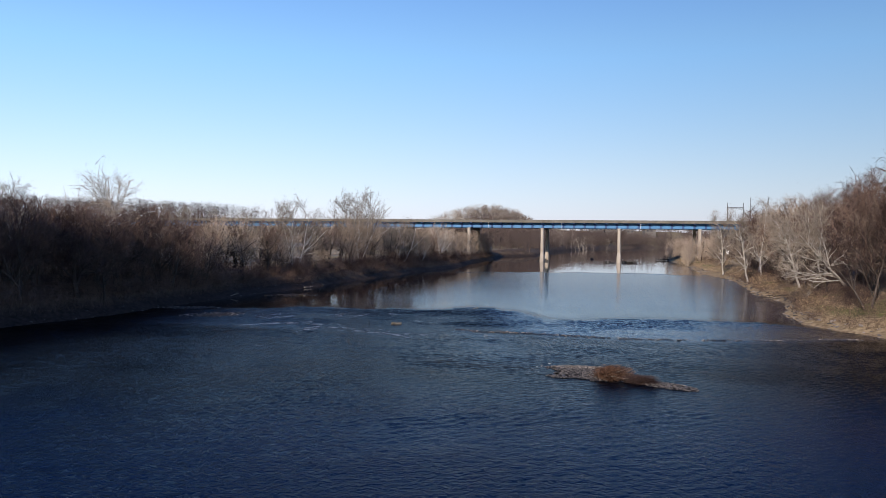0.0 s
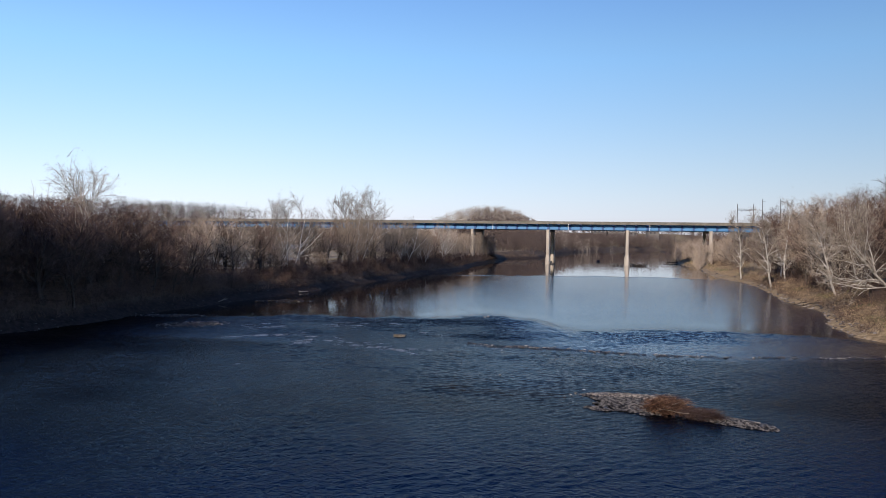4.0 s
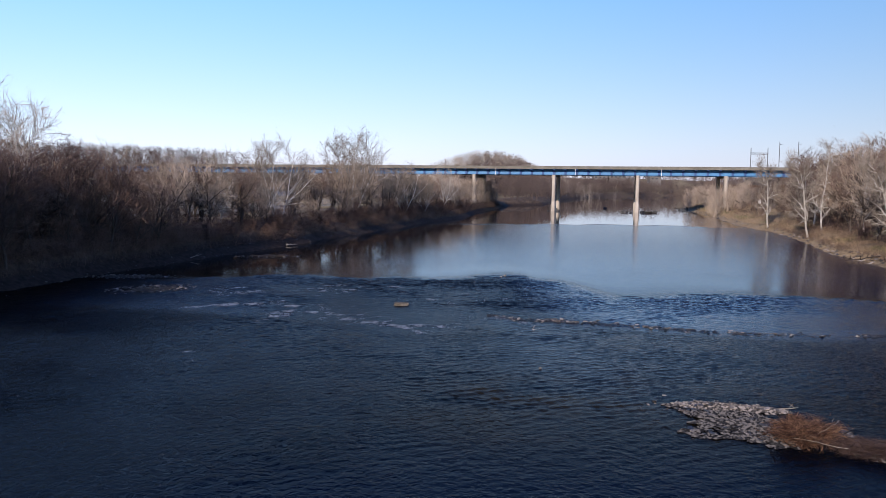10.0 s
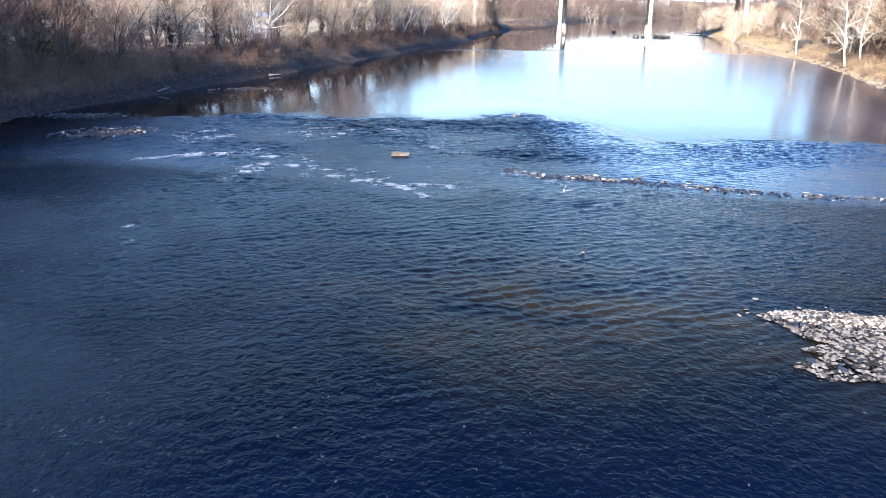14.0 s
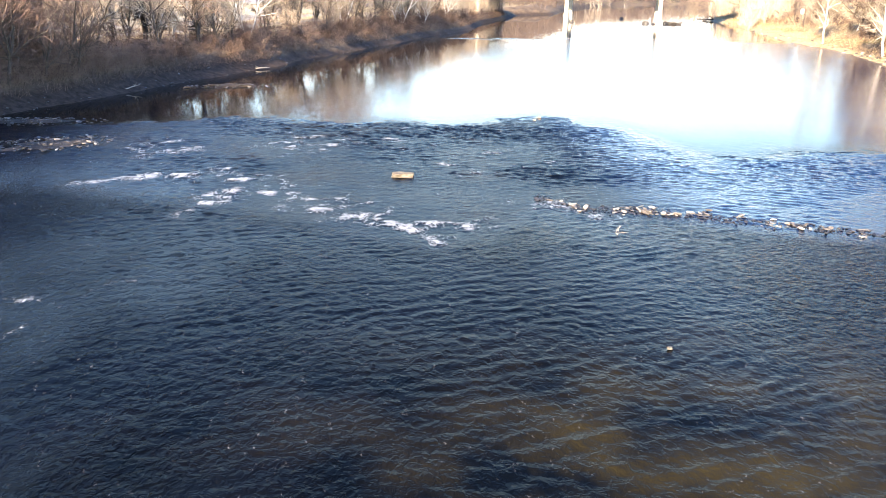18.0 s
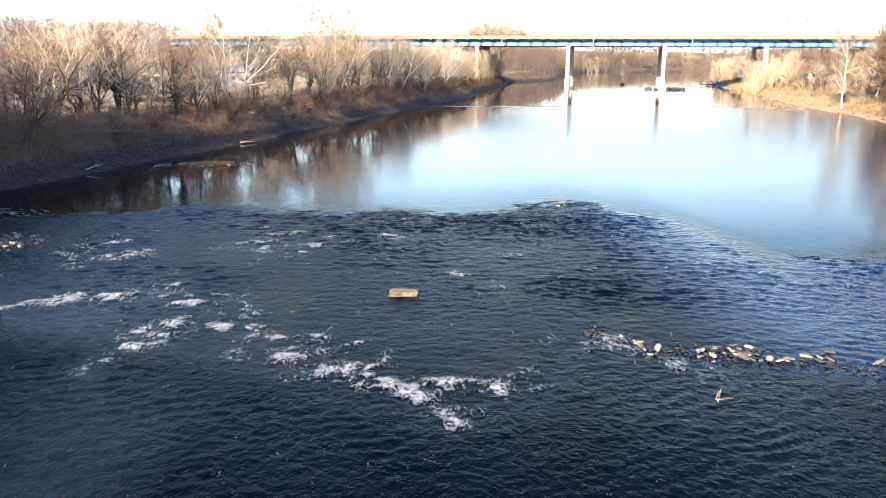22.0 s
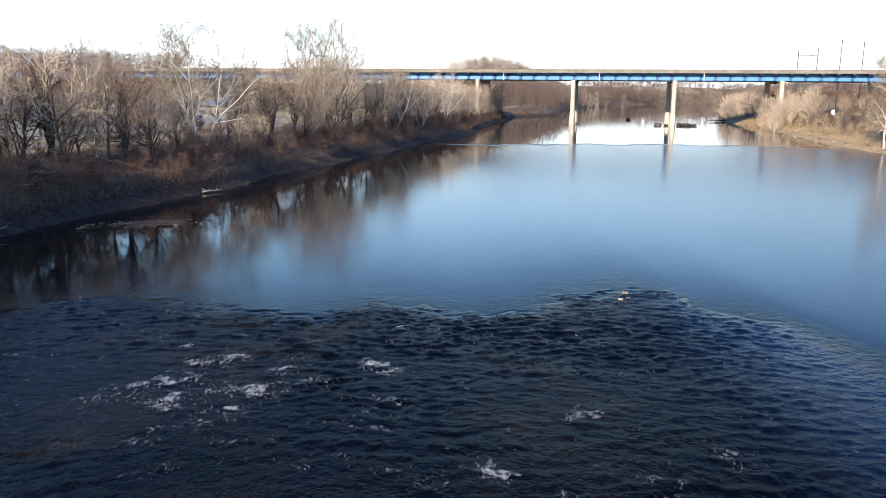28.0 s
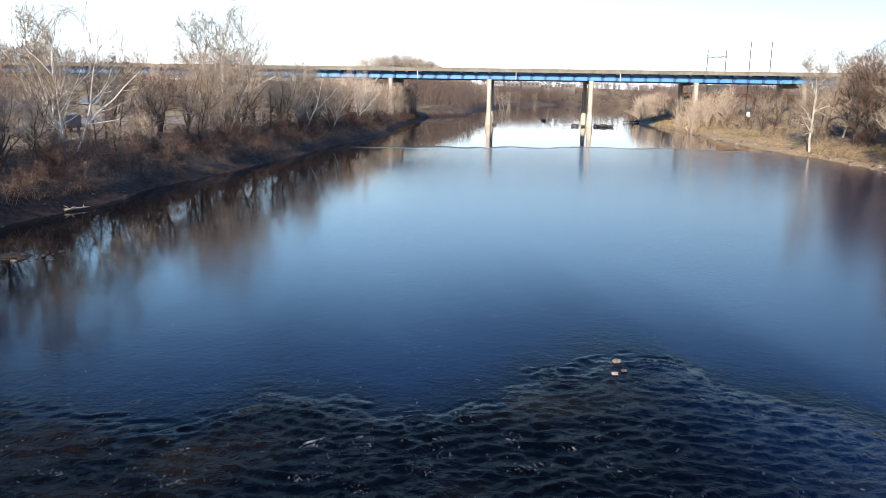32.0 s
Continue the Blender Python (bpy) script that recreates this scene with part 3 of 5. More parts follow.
WEIR = 248 + 16 * (fbm(X * 0.05, 0 * X, 61) - 0.5) + 3 * np.sin(X * 0.045) + 14 * np.abs(fbm(X * 0.16, 0 * X, 67, 3) - 0.5)
brink = np.exp(-((Y - WEIR) / 1.3) ** 2)
z = inside * chop * (0.5 + 0.6 * step(94, 100, Y)) * (0.036 * swell + 0.036 * coarse + 0.018 * small + 0.125 * rough_chop) + inside * step(5, 11, X) * 0.036 * across + 0.06 * lip + below * (0.015 * small + (0.032 + 0.045 * (1 - step(-14, 2, X))) * rough_chop + 0.008 * coarse + 0.006 * swell + 0.022 * slant) * (0.45 + 0.75 * chop)
z = z + 0.07 * step(0.25, 0.8, foam) * (fbm(X * 1.6, Y * 1.6, 55, 2)) + brink * 0.2 * (fbm(X * 0.25, Y * 0.3, 63) - 0.4)
pool = (1 - inside) * (1 - below)
water = sheet("water", wx, wy, z, M_WATER, {
    "foam": foam,
    "deep": pool * step(0, 5, Y - upper) * step(8, 45, X - left_edge(Y)) + below * (1 - step(40, 64, Y)) + 0.5 * inside * step(4, 12, X),
    "ripple": 0.34 * inside * (0.6 + 0.4 * step(94, 100, Y)) + below * (0.24 + 0.24 * step(0.38, 0.62, fbm(X * 0.07, Y * 0.07, 65))) + pool * ((0.016 * (1 - step(-4, 1, Y - WEIR)) + 0.008) * (0.25 + 0.75 * step(10, 26, X - left_edge(Y))) + 0.05 * (1 - step(0, 5, Y - upper)) + 0.3 * brink),
    # aerated water, and a sky reflection painted over the same reach
    "sky_milk": np.maximum(below, 0.8 * inside * (1 - step(98, 104, Y))) * step(-50, -30, X) * (1 - step(-21, -9, X - 0.25 * (Y - 80) - 9 * (1 - step(76, 90, Y)))) * step(30, 55, Y) * step(0.3, 0.7, fbm(X * 0.16, Y * 0.1, 75)),
    # IOR by place: sets how bright reflections look, and darkens the weir's brink
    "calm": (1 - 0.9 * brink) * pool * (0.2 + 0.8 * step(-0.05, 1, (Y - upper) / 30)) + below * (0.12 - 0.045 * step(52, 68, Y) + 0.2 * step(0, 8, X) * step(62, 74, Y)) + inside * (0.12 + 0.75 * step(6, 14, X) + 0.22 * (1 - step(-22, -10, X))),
    "sheen": 0.45 * pool * (1 - step(-4, 0, Y - WEIR)) * step(0, 20, Y - upper) * (0.02 + 0.98 * step(9, 34, X - left_edge(Y))) + 0.75 * inside * (1 - 0.7 * step(9, 15, X)) + 0.3 * below,
    "shoal": np.maximum(0.3 * inside * step(0.5, 0.75, fbm(X * 0.2, Y * 0.2, 71)), np.exp(-(((X - 8) / 12) ** 2 + ((Y - 68) / 6) ** 2)) * 0.8 * step(0.3, 0.6, fbm(X * 0.15, Y * 0.15, 73))),
})
tagged(water, "dark blue river water with a riffle of broken white foam", "water")


# ---- bridge ----
def highway_bridge():
    """Wide steel girder bridge on paired concrete columns; its own x runs along the deck from the first river bent."""
    angle = math.atan2(-0.27, 1.0)
    bridge = empty("highway_bridge", pose(52, 377, 0, 0, 0, math.degrees(angle)))
    tagged(bridge, "long blue steel girder highway bridge on paired concrete columns", "bridge")
    x0, x1, top, wide = -560, 260, 19.9, 31.0
    part("deck_slab", box(bmesh.new(), (x0, 0, top - 1.25), (x1, wide, top - 0.9)), M_ASPHALT, bridge, "asphalt-covered concrete deck")
    for y in (-0.25, wide):
        bm = bmesh.new()
        box(bm, (x0, y, top - 1.3), (x1, y + 0.25, top - 0.15))
        box(bm, (x0, y - 0.06, top - 0.15), (x1, y + 0.31, top))
        part("parapet", bm, M_PARAPET, bridge, "weathered concrete parapet")
    bm = bmesh.new()
    box(bm, (x0, wide / 2 - 0.3, top - 0.9), (x1, wide / 2 + 0.3, top - 0.1))
    part("median_barrier", bm, M_PARAPET, bridge)
    bottom = top - 3.75
    for y in (2.4, 9, 15.5, 22, 28.6):
        bm = bmesh.new()
        half = [(0.28, bottom - 0.06), (0.28, bottom), (0.02, bottom), (0.02, top - 1.32), (0.24, top - 1.32), (0.24, top - 1.252)]
        section = half + [(-a, b) for a, b in half[::-1]]
        ends = [[bm.verts.new((x, y + a, b)) for a, b in section] for x in (x0, x1)]
        for k in range(12):
            bm.faces.new((ends[0][k], ends[0][(k + 1) % 12], ends[1][(k + 1) % 12], ends[1][k]))
        bm.faces.new(ends[0][::-1])
        bm.faces.new(ends[1])
        part("girder", bm, M_BLUE, bridge, "blue-painted steel plate girder")
    # a bracket and stiffener under the overhang at each frame
    bm = bmesh.new()
    prof = [(2.37, bottom + 0.02), (2.37, top - 1.33), (0.05, top - 1.33), (0.05, top - 1.6), (1.9, top - 2.6), (1.95, bottom + 0.02)]
    ring = [[bm.verts.new((sx, y, z)) for y, z in prof] for sx in (-0.45, 0.45)]
    bm.faces.new(ring[0])
    bm.faces.new(ring[1][::-1])
    for k in range(len(prof)):
        bm.faces.new((ring[0][k], ring[1][k], ring[1][(k + 1) % len(prof)], ring[0][(k + 1) % len(prof)]))
    bmesh.ops.recalc_face_normals(bm, faces=bm.faces)
    first = part("bracket", bm, M_DEEP_BLUE, bridge, "darker blue steel bracket")
    first.location.x = -250
    for k in range(1, 90):
        ob = new("bracket", first.data)
        ob.parent = bridge
        ob.location.x = -250 + 5.0 * k
    # thin white drain pipes
    for x in (-26, 9.5, 46):
        bm = bmesh.new()
        box(bm, (x - 0.07, -0.12, bottom - 0.3), (x + 0.07, 0.02 - 0.01, top - 1.3), 0.02)
        part("drain_pipe", bm, M_WHITE, bridge, "white drain pipe")
    # bents: two columns each, turned to the river's flow, with a cap under the girders
    turn = math.radians(-13.3) - angle
    for k in range(-6, 5):
        x = 36.2 * k
        for y in (2.2, 28.5):
            cx = x - math.tan(turn) * (y - 2.2)
            bm = bmesh.new()
            wide_c, deep, low = 0.8, 1.5, -3.0
            outline = [(-wide_c, -deep + 0.5), (-wide_c + 0.3, -deep), (wide_c - 0.3, -deep), (wide_c, -deep + 0.5), (wide_c, deep - 0.5), (wide_c - 0.3, deep), (-wide_c + 0.3, deep), (-wide_c, deep - 0.5)]
            rings = [[bm.verts.new((cx + px * s, y + py * s, z)) for px, py in outline] for z, s in ((low, 1.3), (2.6, 1.3), (4.6, 1.0), (bottom - 0.95, 0.94), (bottom - 0.9, 1.02), (bottom - 0.12, 1.02))]
            for a, b in zip(rings, rings[1:]):
                for i in range(8):
                    bm.faces.new((a[i], a[(i + 1) % 8], b[(i + 1) % 8], b[i]))
            bm.faces.new(rings[-1])
            part("column", bm, M_CONCRETE, bridge, "tan concrete column")
        bm = bmesh.new()
        box(bm, (x - 0.7, 4.6, bottom - 1.5), (x + 0.7 - math.tan(turn) * 22, 26.2, bottom - 0.15)) if k not in (0, 1, 2) else box(bm, (x - 0.6 - math.tan(turn) * 6, 8, bottom - 0.9), (x + 0.6 - math.tan(turn) * 6, 23, bottom - 0.12))
        part("cap_beam", bm, M_CONCRETE, bridge)
    return bridge


highway_bridge()


# ---- trees ----
def grow(seed, height, radius, limbs, spread, first=0.3, stems=1, twig=1.0, lean=0.0, droop=0.0, reach=0.45, bole=0.62, sprays=4, subs=1.4, twig_width=0.022, least=0.02, wide=0.36):
    """Limbs as tapered segments and twigs as starts, ends and widths, for a bare tree that grows from the origin."""
    rng = random.Random(seed)
    wood, twigs = [], []

    def way_off(way, amount):
        side = Vector((rng.gauss(0, 1), rng.gauss(0, 1), rng.gauss(0, 1)))
        side -= way * side.dot(way)
        return (way + side.normalized() * amount).normalized()

    def spray(at, way, length):
        end = at + way * length
        twigs.append((at, end, twig_width * 1.6))
        for _ in range(sprays):
            p = at.lerp(end, rng.uniform(0.1, 1.0))
            out = way_off(way, rng.uniform(0.6, 1.8)) + Vector((0, 0, 0.1 - droop))
            twigs.append((p, p + out * rng.uniform(0.3, 0.8) * twig, twig_width * rng.uniform(0.6, 1.1)))

    def branch(start, way, length, thick, level):
        n = (7, 5, 4)[level]
        pos, seg = start.copy(), length / n
        for k in range(n):
            a = k / n
            pull = Vector((0, 0, (0.06, 0.10, 0.05)[level] - droop * (level > 0)))
            way = (way_off(way, (0.13, 0.26, 0.34)[level]) + pull).normalized()
            nxt = pos + way * seg
            r0, r1 = thick * (1 - 0.8 * a), thick * (1 - 0.8 * (k + 1) / n)
            wood.append((pos.copy(), nxt.copy(), max(r0, least), max(r1, least * 0.7)))
            if level < 2 and (level > 0 or (k + 1) / n > first):
                count = (limbs / (n * (1 - first)), subs)[level]
                for _ in range(int(count) + (rng.random() < count % 1)):
                    at = pos.lerp(nxt, rng.random())
                    out = way_off(way, spread * rng.uniform(0.65, 1.3))
                    if level == 0:
                        size = height * reach * (1 - 0.35 * a) * rng.uniform(0.65, 1.1)
                    else:
                        size = length * rng.uniform(0.35, 0.6)
                    branch(at, out, size, max(r1 * rng.uniform(0.6, 0.85), least * 1.2), level + 1)
            if level > 0:
                for _ in range(1 if level == 1 else 2):
                    spray(pos.lerp(nxt, rng.random()), way_off(way, rng.uniform(0.5, 1.3)), rng.uniform(0.5, 1.1) * twig)
            pos = nxt
        spray(pos, way, 0.9 * twig)

    for s in range(stems):
        around = rng.uniform(0, 6.28) + 6.28 * s / stems
        tip = 0.10 + lean if stems == 1 else rng.uniform(0.15, 0.5) + lean
        way = Vector((math.cos(around) * tip, math.sin(around) * tip, 1)).normalized()
        base = Vector((math.cos(around), math.sin(around), 0)) * (0.0 if stems == 1 else radius * rng.uniform(0.6, 1.8))
        branch(base + Vector((0, 0, -0.4)), way, height * bole * rng.uniform(0.85, 1.0), radius * (1 if stems == 1 else 0.7), 0)
    # bring the top to the wanted height, and round the crown off with an uneven outline
    tops = sorted(t[1].z for t in twigs)
    k = height / tops[int(0.96 * len(tops))]
    shift = Vector((seed * 1.7, seed * 0.9, 0))

    def held(p):
        q = p * k
        up = max(0.0, q.z - 0.55 * height) / (0.46 * height)
        out = math.hypot(q.x, q.y) / (wide * height * (0.75 + 0.25 * min(1, q.z / (0.4 * height))))
        return math.hypot(up, out) < 1.0 + 0.3 * noise.noise(q * 0.35 + shift)

    wood = [(a * k, b * k, r, s) for a, b, r, s in wood if held(b)]
    return wood, [(a * k, b * k, w) for a, b, w in twigs if held(b)]


def ribbons(segments, rng):
    """Thin branches, each a narrow strip of bark."""
    seg = np.array([(*a, *b, r, s) for a, b, r, s in segments])
    a, b = seg[:, :3], seg[:, 3:6]
    side = np.cross(b - a, rng.normal(size=a.shape))
    side /= np.linalg.norm(side, axis=1, keepdims=True) + 1e-9
    p, q = side * seg[:, 6:7], side * seg[:, 7:8]
    v = np.stack([a - p, a + p, b + q, b - q], 1).reshape(-1, 3)
    return v, np.arange(len(v)).reshape(-1, 4)


def tree(name, label, group, bark, twig_mat, seed, category="tree", **shape):
    wood, twigs = grow(seed, **shape)
    stout = min(0.045, max(0.6 * shape.get("least", 0.02) * 2, shape["radius"] * 0.35))
    thing = tagged(empty(name), label, category, group)
    if category == "shrub":
        stout = 1.0
    else:
        v1, f1 = tubes([s for s in wood if s[2] > stout], 5)
        mesh_object("trunk", v1, f1, bark, thing, smooth=True)
    v2, f2 = ribbons([s for s in wood if s[2] <= stout], np.random.default_rng(seed + 500))
    v3, f3 = blades([t[0] for t in twigs], [t[1] for t in twigs], [t[2] for t in twigs], np.random.default_rng(seed))
    me = bpy.data.meshes.new("crown")
    me.from_pydata([tuple(v) for v in v2] + [tuple(v) for v in v3], [], [tuple(f) for f in f2] + [tuple(f + len(v2)) for f in f3])
    me.materials.append(twig_mat)
    crown = new("crown", me)
    crown.parent = thing
    return thing


SYC = "bare sycamore with peeling white bark and pale twigs"
BRN = "bare grey-brown deciduous tree on the wooded river bank"
TAN = "bare tan-twigged deciduous tree in winter sun on the bank"
DRK = "bare dark-trunked tree with a wide low crown"
BRU = "tangle of bare brown brush at the river's edge"
RED = "arching tangle of bare reddish-brown brush on the bank"


def kinds(name, label, group, bark, twigs, seed, shapes, category="tree", **common):
    return [tree(name, label, group, bark, twigs, seed + k, category=category, height=h, radius=r, limbs=n, spread=s, stems=st, **common) for k, (h, r, n, s, st) in enumerate(shapes)]


SYCAMORES = kinds("sycamore", SYC, "sycamores on the banks", M_WHITE_BARK, M_TWIG_PALE, 11, ((20, 0.26, 14, 1.0, 1), (20, 0.26, 6, 0.95, 4), (20, 0.24, 13, 0.95, 1), (20, 0.24, 6, 0.85, 4)), first=0.22, reach=0.5, subs=2.1, sprays=5, twig_width=0.03, least=0.036, wide=0.43)
BROWNS = kinds("bank_tree", BRN, "trees on the banks", M_GREY_BARK, M_TWIG_BROWN_DIM, 31, ((15, 0.24, 11, 0.9, 1), (13, 0.2, 10, 1.0, 1), (14, 0.22, 6, 0.85, 2), (16, 0.26, 12, 0.85, 1), (11, 0.18, 10, 1.1, 1)), first=0.15, reach=0.46, subs=2.0, sprays=4, twig_width=0.03, least=0.03, wide=0.38)
TANS = kinds("bank_tree", TAN, "trees on the banks", M_GREY_BARK, M_TWIG_TAN_LIT, 131, ((15, 0.24, 9, 1.0, 1), (13, 0.2, 9, 1.15, 1), (14, 0.2, 6, 0.95, 2), (16, 0.24, 10, 0.95, 1), (11, 0.18, 8, 1.2, 1)), first=0.27, reach=0.46, subs=1.55, sprays=4, twig_width=0.028, least=0.028, wide=0.38)
DARKS = kinds("spreading_tree", DRK, "dark trees on the banks", M_DARK_BARK, M_TWIG_BROWN_DIM, 51, ((11, 0.42, 8, 1.2, 1), (13, 0.36, 9, 1.1, 1)), first=0.25, reach=0.6, subs=2.0, sprays=5, twig_width=0.028, least=0.032, wide=0.55)
SLENDER = kinds("sycamore", SYC, "sycamores on the banks", M_WHITE_BARK, M_TWIG_PALE, 61, ((20, 0.24, 17, 1.3, 1), (20, 0.22, 15, 1.2, 1)), first=0.28, reach=0.24, subs=1.8, sprays=5, bole=0.9, twig_width=0.03, least=0.036, wide=0.26)
BRUSH = kinds("brush", BRU, "brush along the banks", M_GREY_BARK, M_TWIG_BROWN_DIM, 71, ((4.5, 0.07, 2.2, 0.9, 5), (5.5, 0.08, 2.6, 0.9, 4), (3.5, 0.06, 2.2, 1.0, 5)), category="shrub", wide=2.0, first=0.05, twig=0.7, reach=0.55, subs=0.6, sprays=3, least=0.011, twig_width=0.018)
REDS = kinds("brush", RED, "brush along the banks", M_GREY_BARK, M_TWIG_RED, 81, ((2.6, 0.06, 2.2, 1.2, 6), (3.4, 0.06, 2.2, 1.1, 5)), category="shrub", wide=2.0, first=0.05, twig=0.75, droop=0.06, reach=0.8, subs=0.6, sprays=3, least=0.011, twig_width=0.017)
USED = {}


HEIGHTS = {**{t.name: h for t, h in zip(SYCAMORES + SLENDER, (20, 20, 20, 20, 20, 20))}, **{t.name: h for t, h in zip(BROWNS + TANS, (15, 13, 14, 16, 11) * 2)}, **{t.name: h for t, h in zip(DARKS, (11, 13))}}


def plant(kinds, x, y, size=1.0, turn=None, rng=random, which=None, sink=0.0, tall=None):
    src = kinds[which] if which is not None else rng.choice(kinds)
    if tall:
        size = tall / HEIGHTS[src.name]
    z = float(ground_height(x, y)) - sink
    m = pose(x, y, z, rng.uniform(-3, 3), rng.uniform(-3, 3), rng.uniform(0, 360) if turn is None else turn) @ Matrix.Diagonal((size, size, size * rng.uniform(0.93, 1.07), 1))
    if src.name not in USED:
        USED[src.name] = True
        src.matrix_basis = m
        return src
    k = src.scale
    return copy_thing(src, m @ Matrix.Diagonal((1 / k.x, 1 / k.y, 1 / k.z, 1)))


rng = random.Random(5)
# the marked trees
for x, y, which, tall in ((-50, 122.5, 0, 17), (-60, 108, 2, 15.5), (-33, 187, 3, 18.5), (-21.5, 231, 3, 22), (-24, 234, 2, 19), (-10, 258, 1, 16), (-39, 168, 2, 13.5), (3, 300, 1, 13.5), (-64, 98, 3, 15), (-46, 137, 2, 12.5), (-4, 270, 3, 11)):
    plant(SYCAMORES, x, y, which=which, rng=rng, tall=tall)
for x, y, which, tall in ((84, 200, 1, 21), (90, 216, 0, 21), (80, 176, 1, 20), (97, 240, 1, 18.5)):
    plant(SLENDER, x, y, which=which, rng=rng, tall=tall)
plant(SYCAMORES, 76, 152, which=3, rng=rng, tall=18)
# sycamores that lean out over the water
for x, y, tall, lean, turn, sort in ((67, 126, 18, -44, 20, SYCAMORES), (87.5, 236, 21, -8, 10, SLENDER), (78.5, 195, 21, -17, 15, SLENDER), (70.5, 150, 18.5, -24, 10, SLENDER)):
    leaner = plant(sort, x, y, which=0, rng=rng, tall=tall)
    leaner.matrix_basis = pose(x, y, float(ground_height(x, y)), 0, lean, turn) @ Matrix.Diagonal((tall / 20, tall / 20, tall / 20, 1))
plant(DARKS, -40.5, 160, which=0, rng=rng, tall=10.5)
plant(DARKS, -46, 176, which=1, rng=rng, tall=10.5)
plant(DARKS, 140, 425, which=1, rng=rng, tall=11)


def left_height(y):
    return float(np.interp(y, (80, 95, 115, 140, 165, 190, 220, 245, 258, 275, 440), (12, 13, 15, 13, 11.5, 12.5, 14.5, 15.5, 14.5, 11, 10.5)))


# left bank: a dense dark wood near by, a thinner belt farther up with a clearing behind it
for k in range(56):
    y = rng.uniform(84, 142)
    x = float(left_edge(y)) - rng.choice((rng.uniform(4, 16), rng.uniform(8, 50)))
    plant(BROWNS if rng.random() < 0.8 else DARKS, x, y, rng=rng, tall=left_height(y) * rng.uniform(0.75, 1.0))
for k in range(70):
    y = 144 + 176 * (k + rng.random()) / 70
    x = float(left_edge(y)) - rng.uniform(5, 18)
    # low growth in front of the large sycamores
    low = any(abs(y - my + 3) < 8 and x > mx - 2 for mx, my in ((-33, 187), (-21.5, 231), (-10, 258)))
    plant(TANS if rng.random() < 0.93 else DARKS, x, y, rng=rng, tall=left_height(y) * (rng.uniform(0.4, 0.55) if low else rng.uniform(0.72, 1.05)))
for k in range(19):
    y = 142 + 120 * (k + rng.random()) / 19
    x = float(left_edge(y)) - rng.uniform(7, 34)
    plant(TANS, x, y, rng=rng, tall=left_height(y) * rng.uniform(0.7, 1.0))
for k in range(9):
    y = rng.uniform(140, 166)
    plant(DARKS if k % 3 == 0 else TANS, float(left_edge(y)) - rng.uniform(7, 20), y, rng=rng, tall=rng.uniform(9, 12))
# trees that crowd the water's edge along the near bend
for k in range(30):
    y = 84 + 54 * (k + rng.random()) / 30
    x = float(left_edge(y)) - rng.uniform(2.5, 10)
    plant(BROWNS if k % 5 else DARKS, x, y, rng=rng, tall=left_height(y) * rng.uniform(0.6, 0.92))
# right bank
for k in range(58):
    y = 98 + 130 * (k + rng.random()) / 58
    x = float(right_edge(y)) + rng.choice((rng.uniform(6, 16), rng.uniform(8, 40)))
    plant(TANS if rng.random() < 0.5 else BROWNS, x, y, rng=rng, tall=rng.uniform(14, 19))
for k in range(20):
    y = 196 + 66 * (k + rng.random()) / 20
    plant(TANS if rng.random() < 0.7 else BROWNS, float(right_edge(y)) + rng.uniform(7, 34), y, rng=rng, tall=rng.uniform(15.5, 19.5))
for k in range(22):
    y = 262 + 60 * (k + rng.random()) / 22
    plant(TANS if rng.random() < 0.7 else BROWNS, float(right_edge(y)) + rng.uniform(8, 40), y, rng=rng, tall=rng.uniform(6.5, 10.5))
# brush that leans over the left water's edge
for k in range(22):
    y = 132 + 120 * (k + rng.random()) / 22
    plant(REDS if rng.random() < 0.65 else BRUSH, float(left_edge(y)) - rng.uniform(2.6, 4.2), y, rng.uniform(0.45, 0.75), rng=rng)
# brush
for k in range(180):
    y = 85 + 260 * ((k + rng.random()) / 180) ** 1.2
    x = float(left_edge(y)) - rng.choice((rng.uniform(3.4, 6), rng.uniform(4.5, 12)))
    plant(REDS if rng.random() < 0.6 else BRUSH, x, y, rng.uniform(0.5, 1.05), rng=rng)
for k in range(118):
    y = 92 + 260 * ((k + rng.random()) / 118) ** 1.3
    x = float(right_edge(y)) + rng.uniform(5, 18)
    plant(BRUSH if rng.random() < 0.7 else REDS, x, y, rng.uniform(0.45, 0.85), rng=rng)


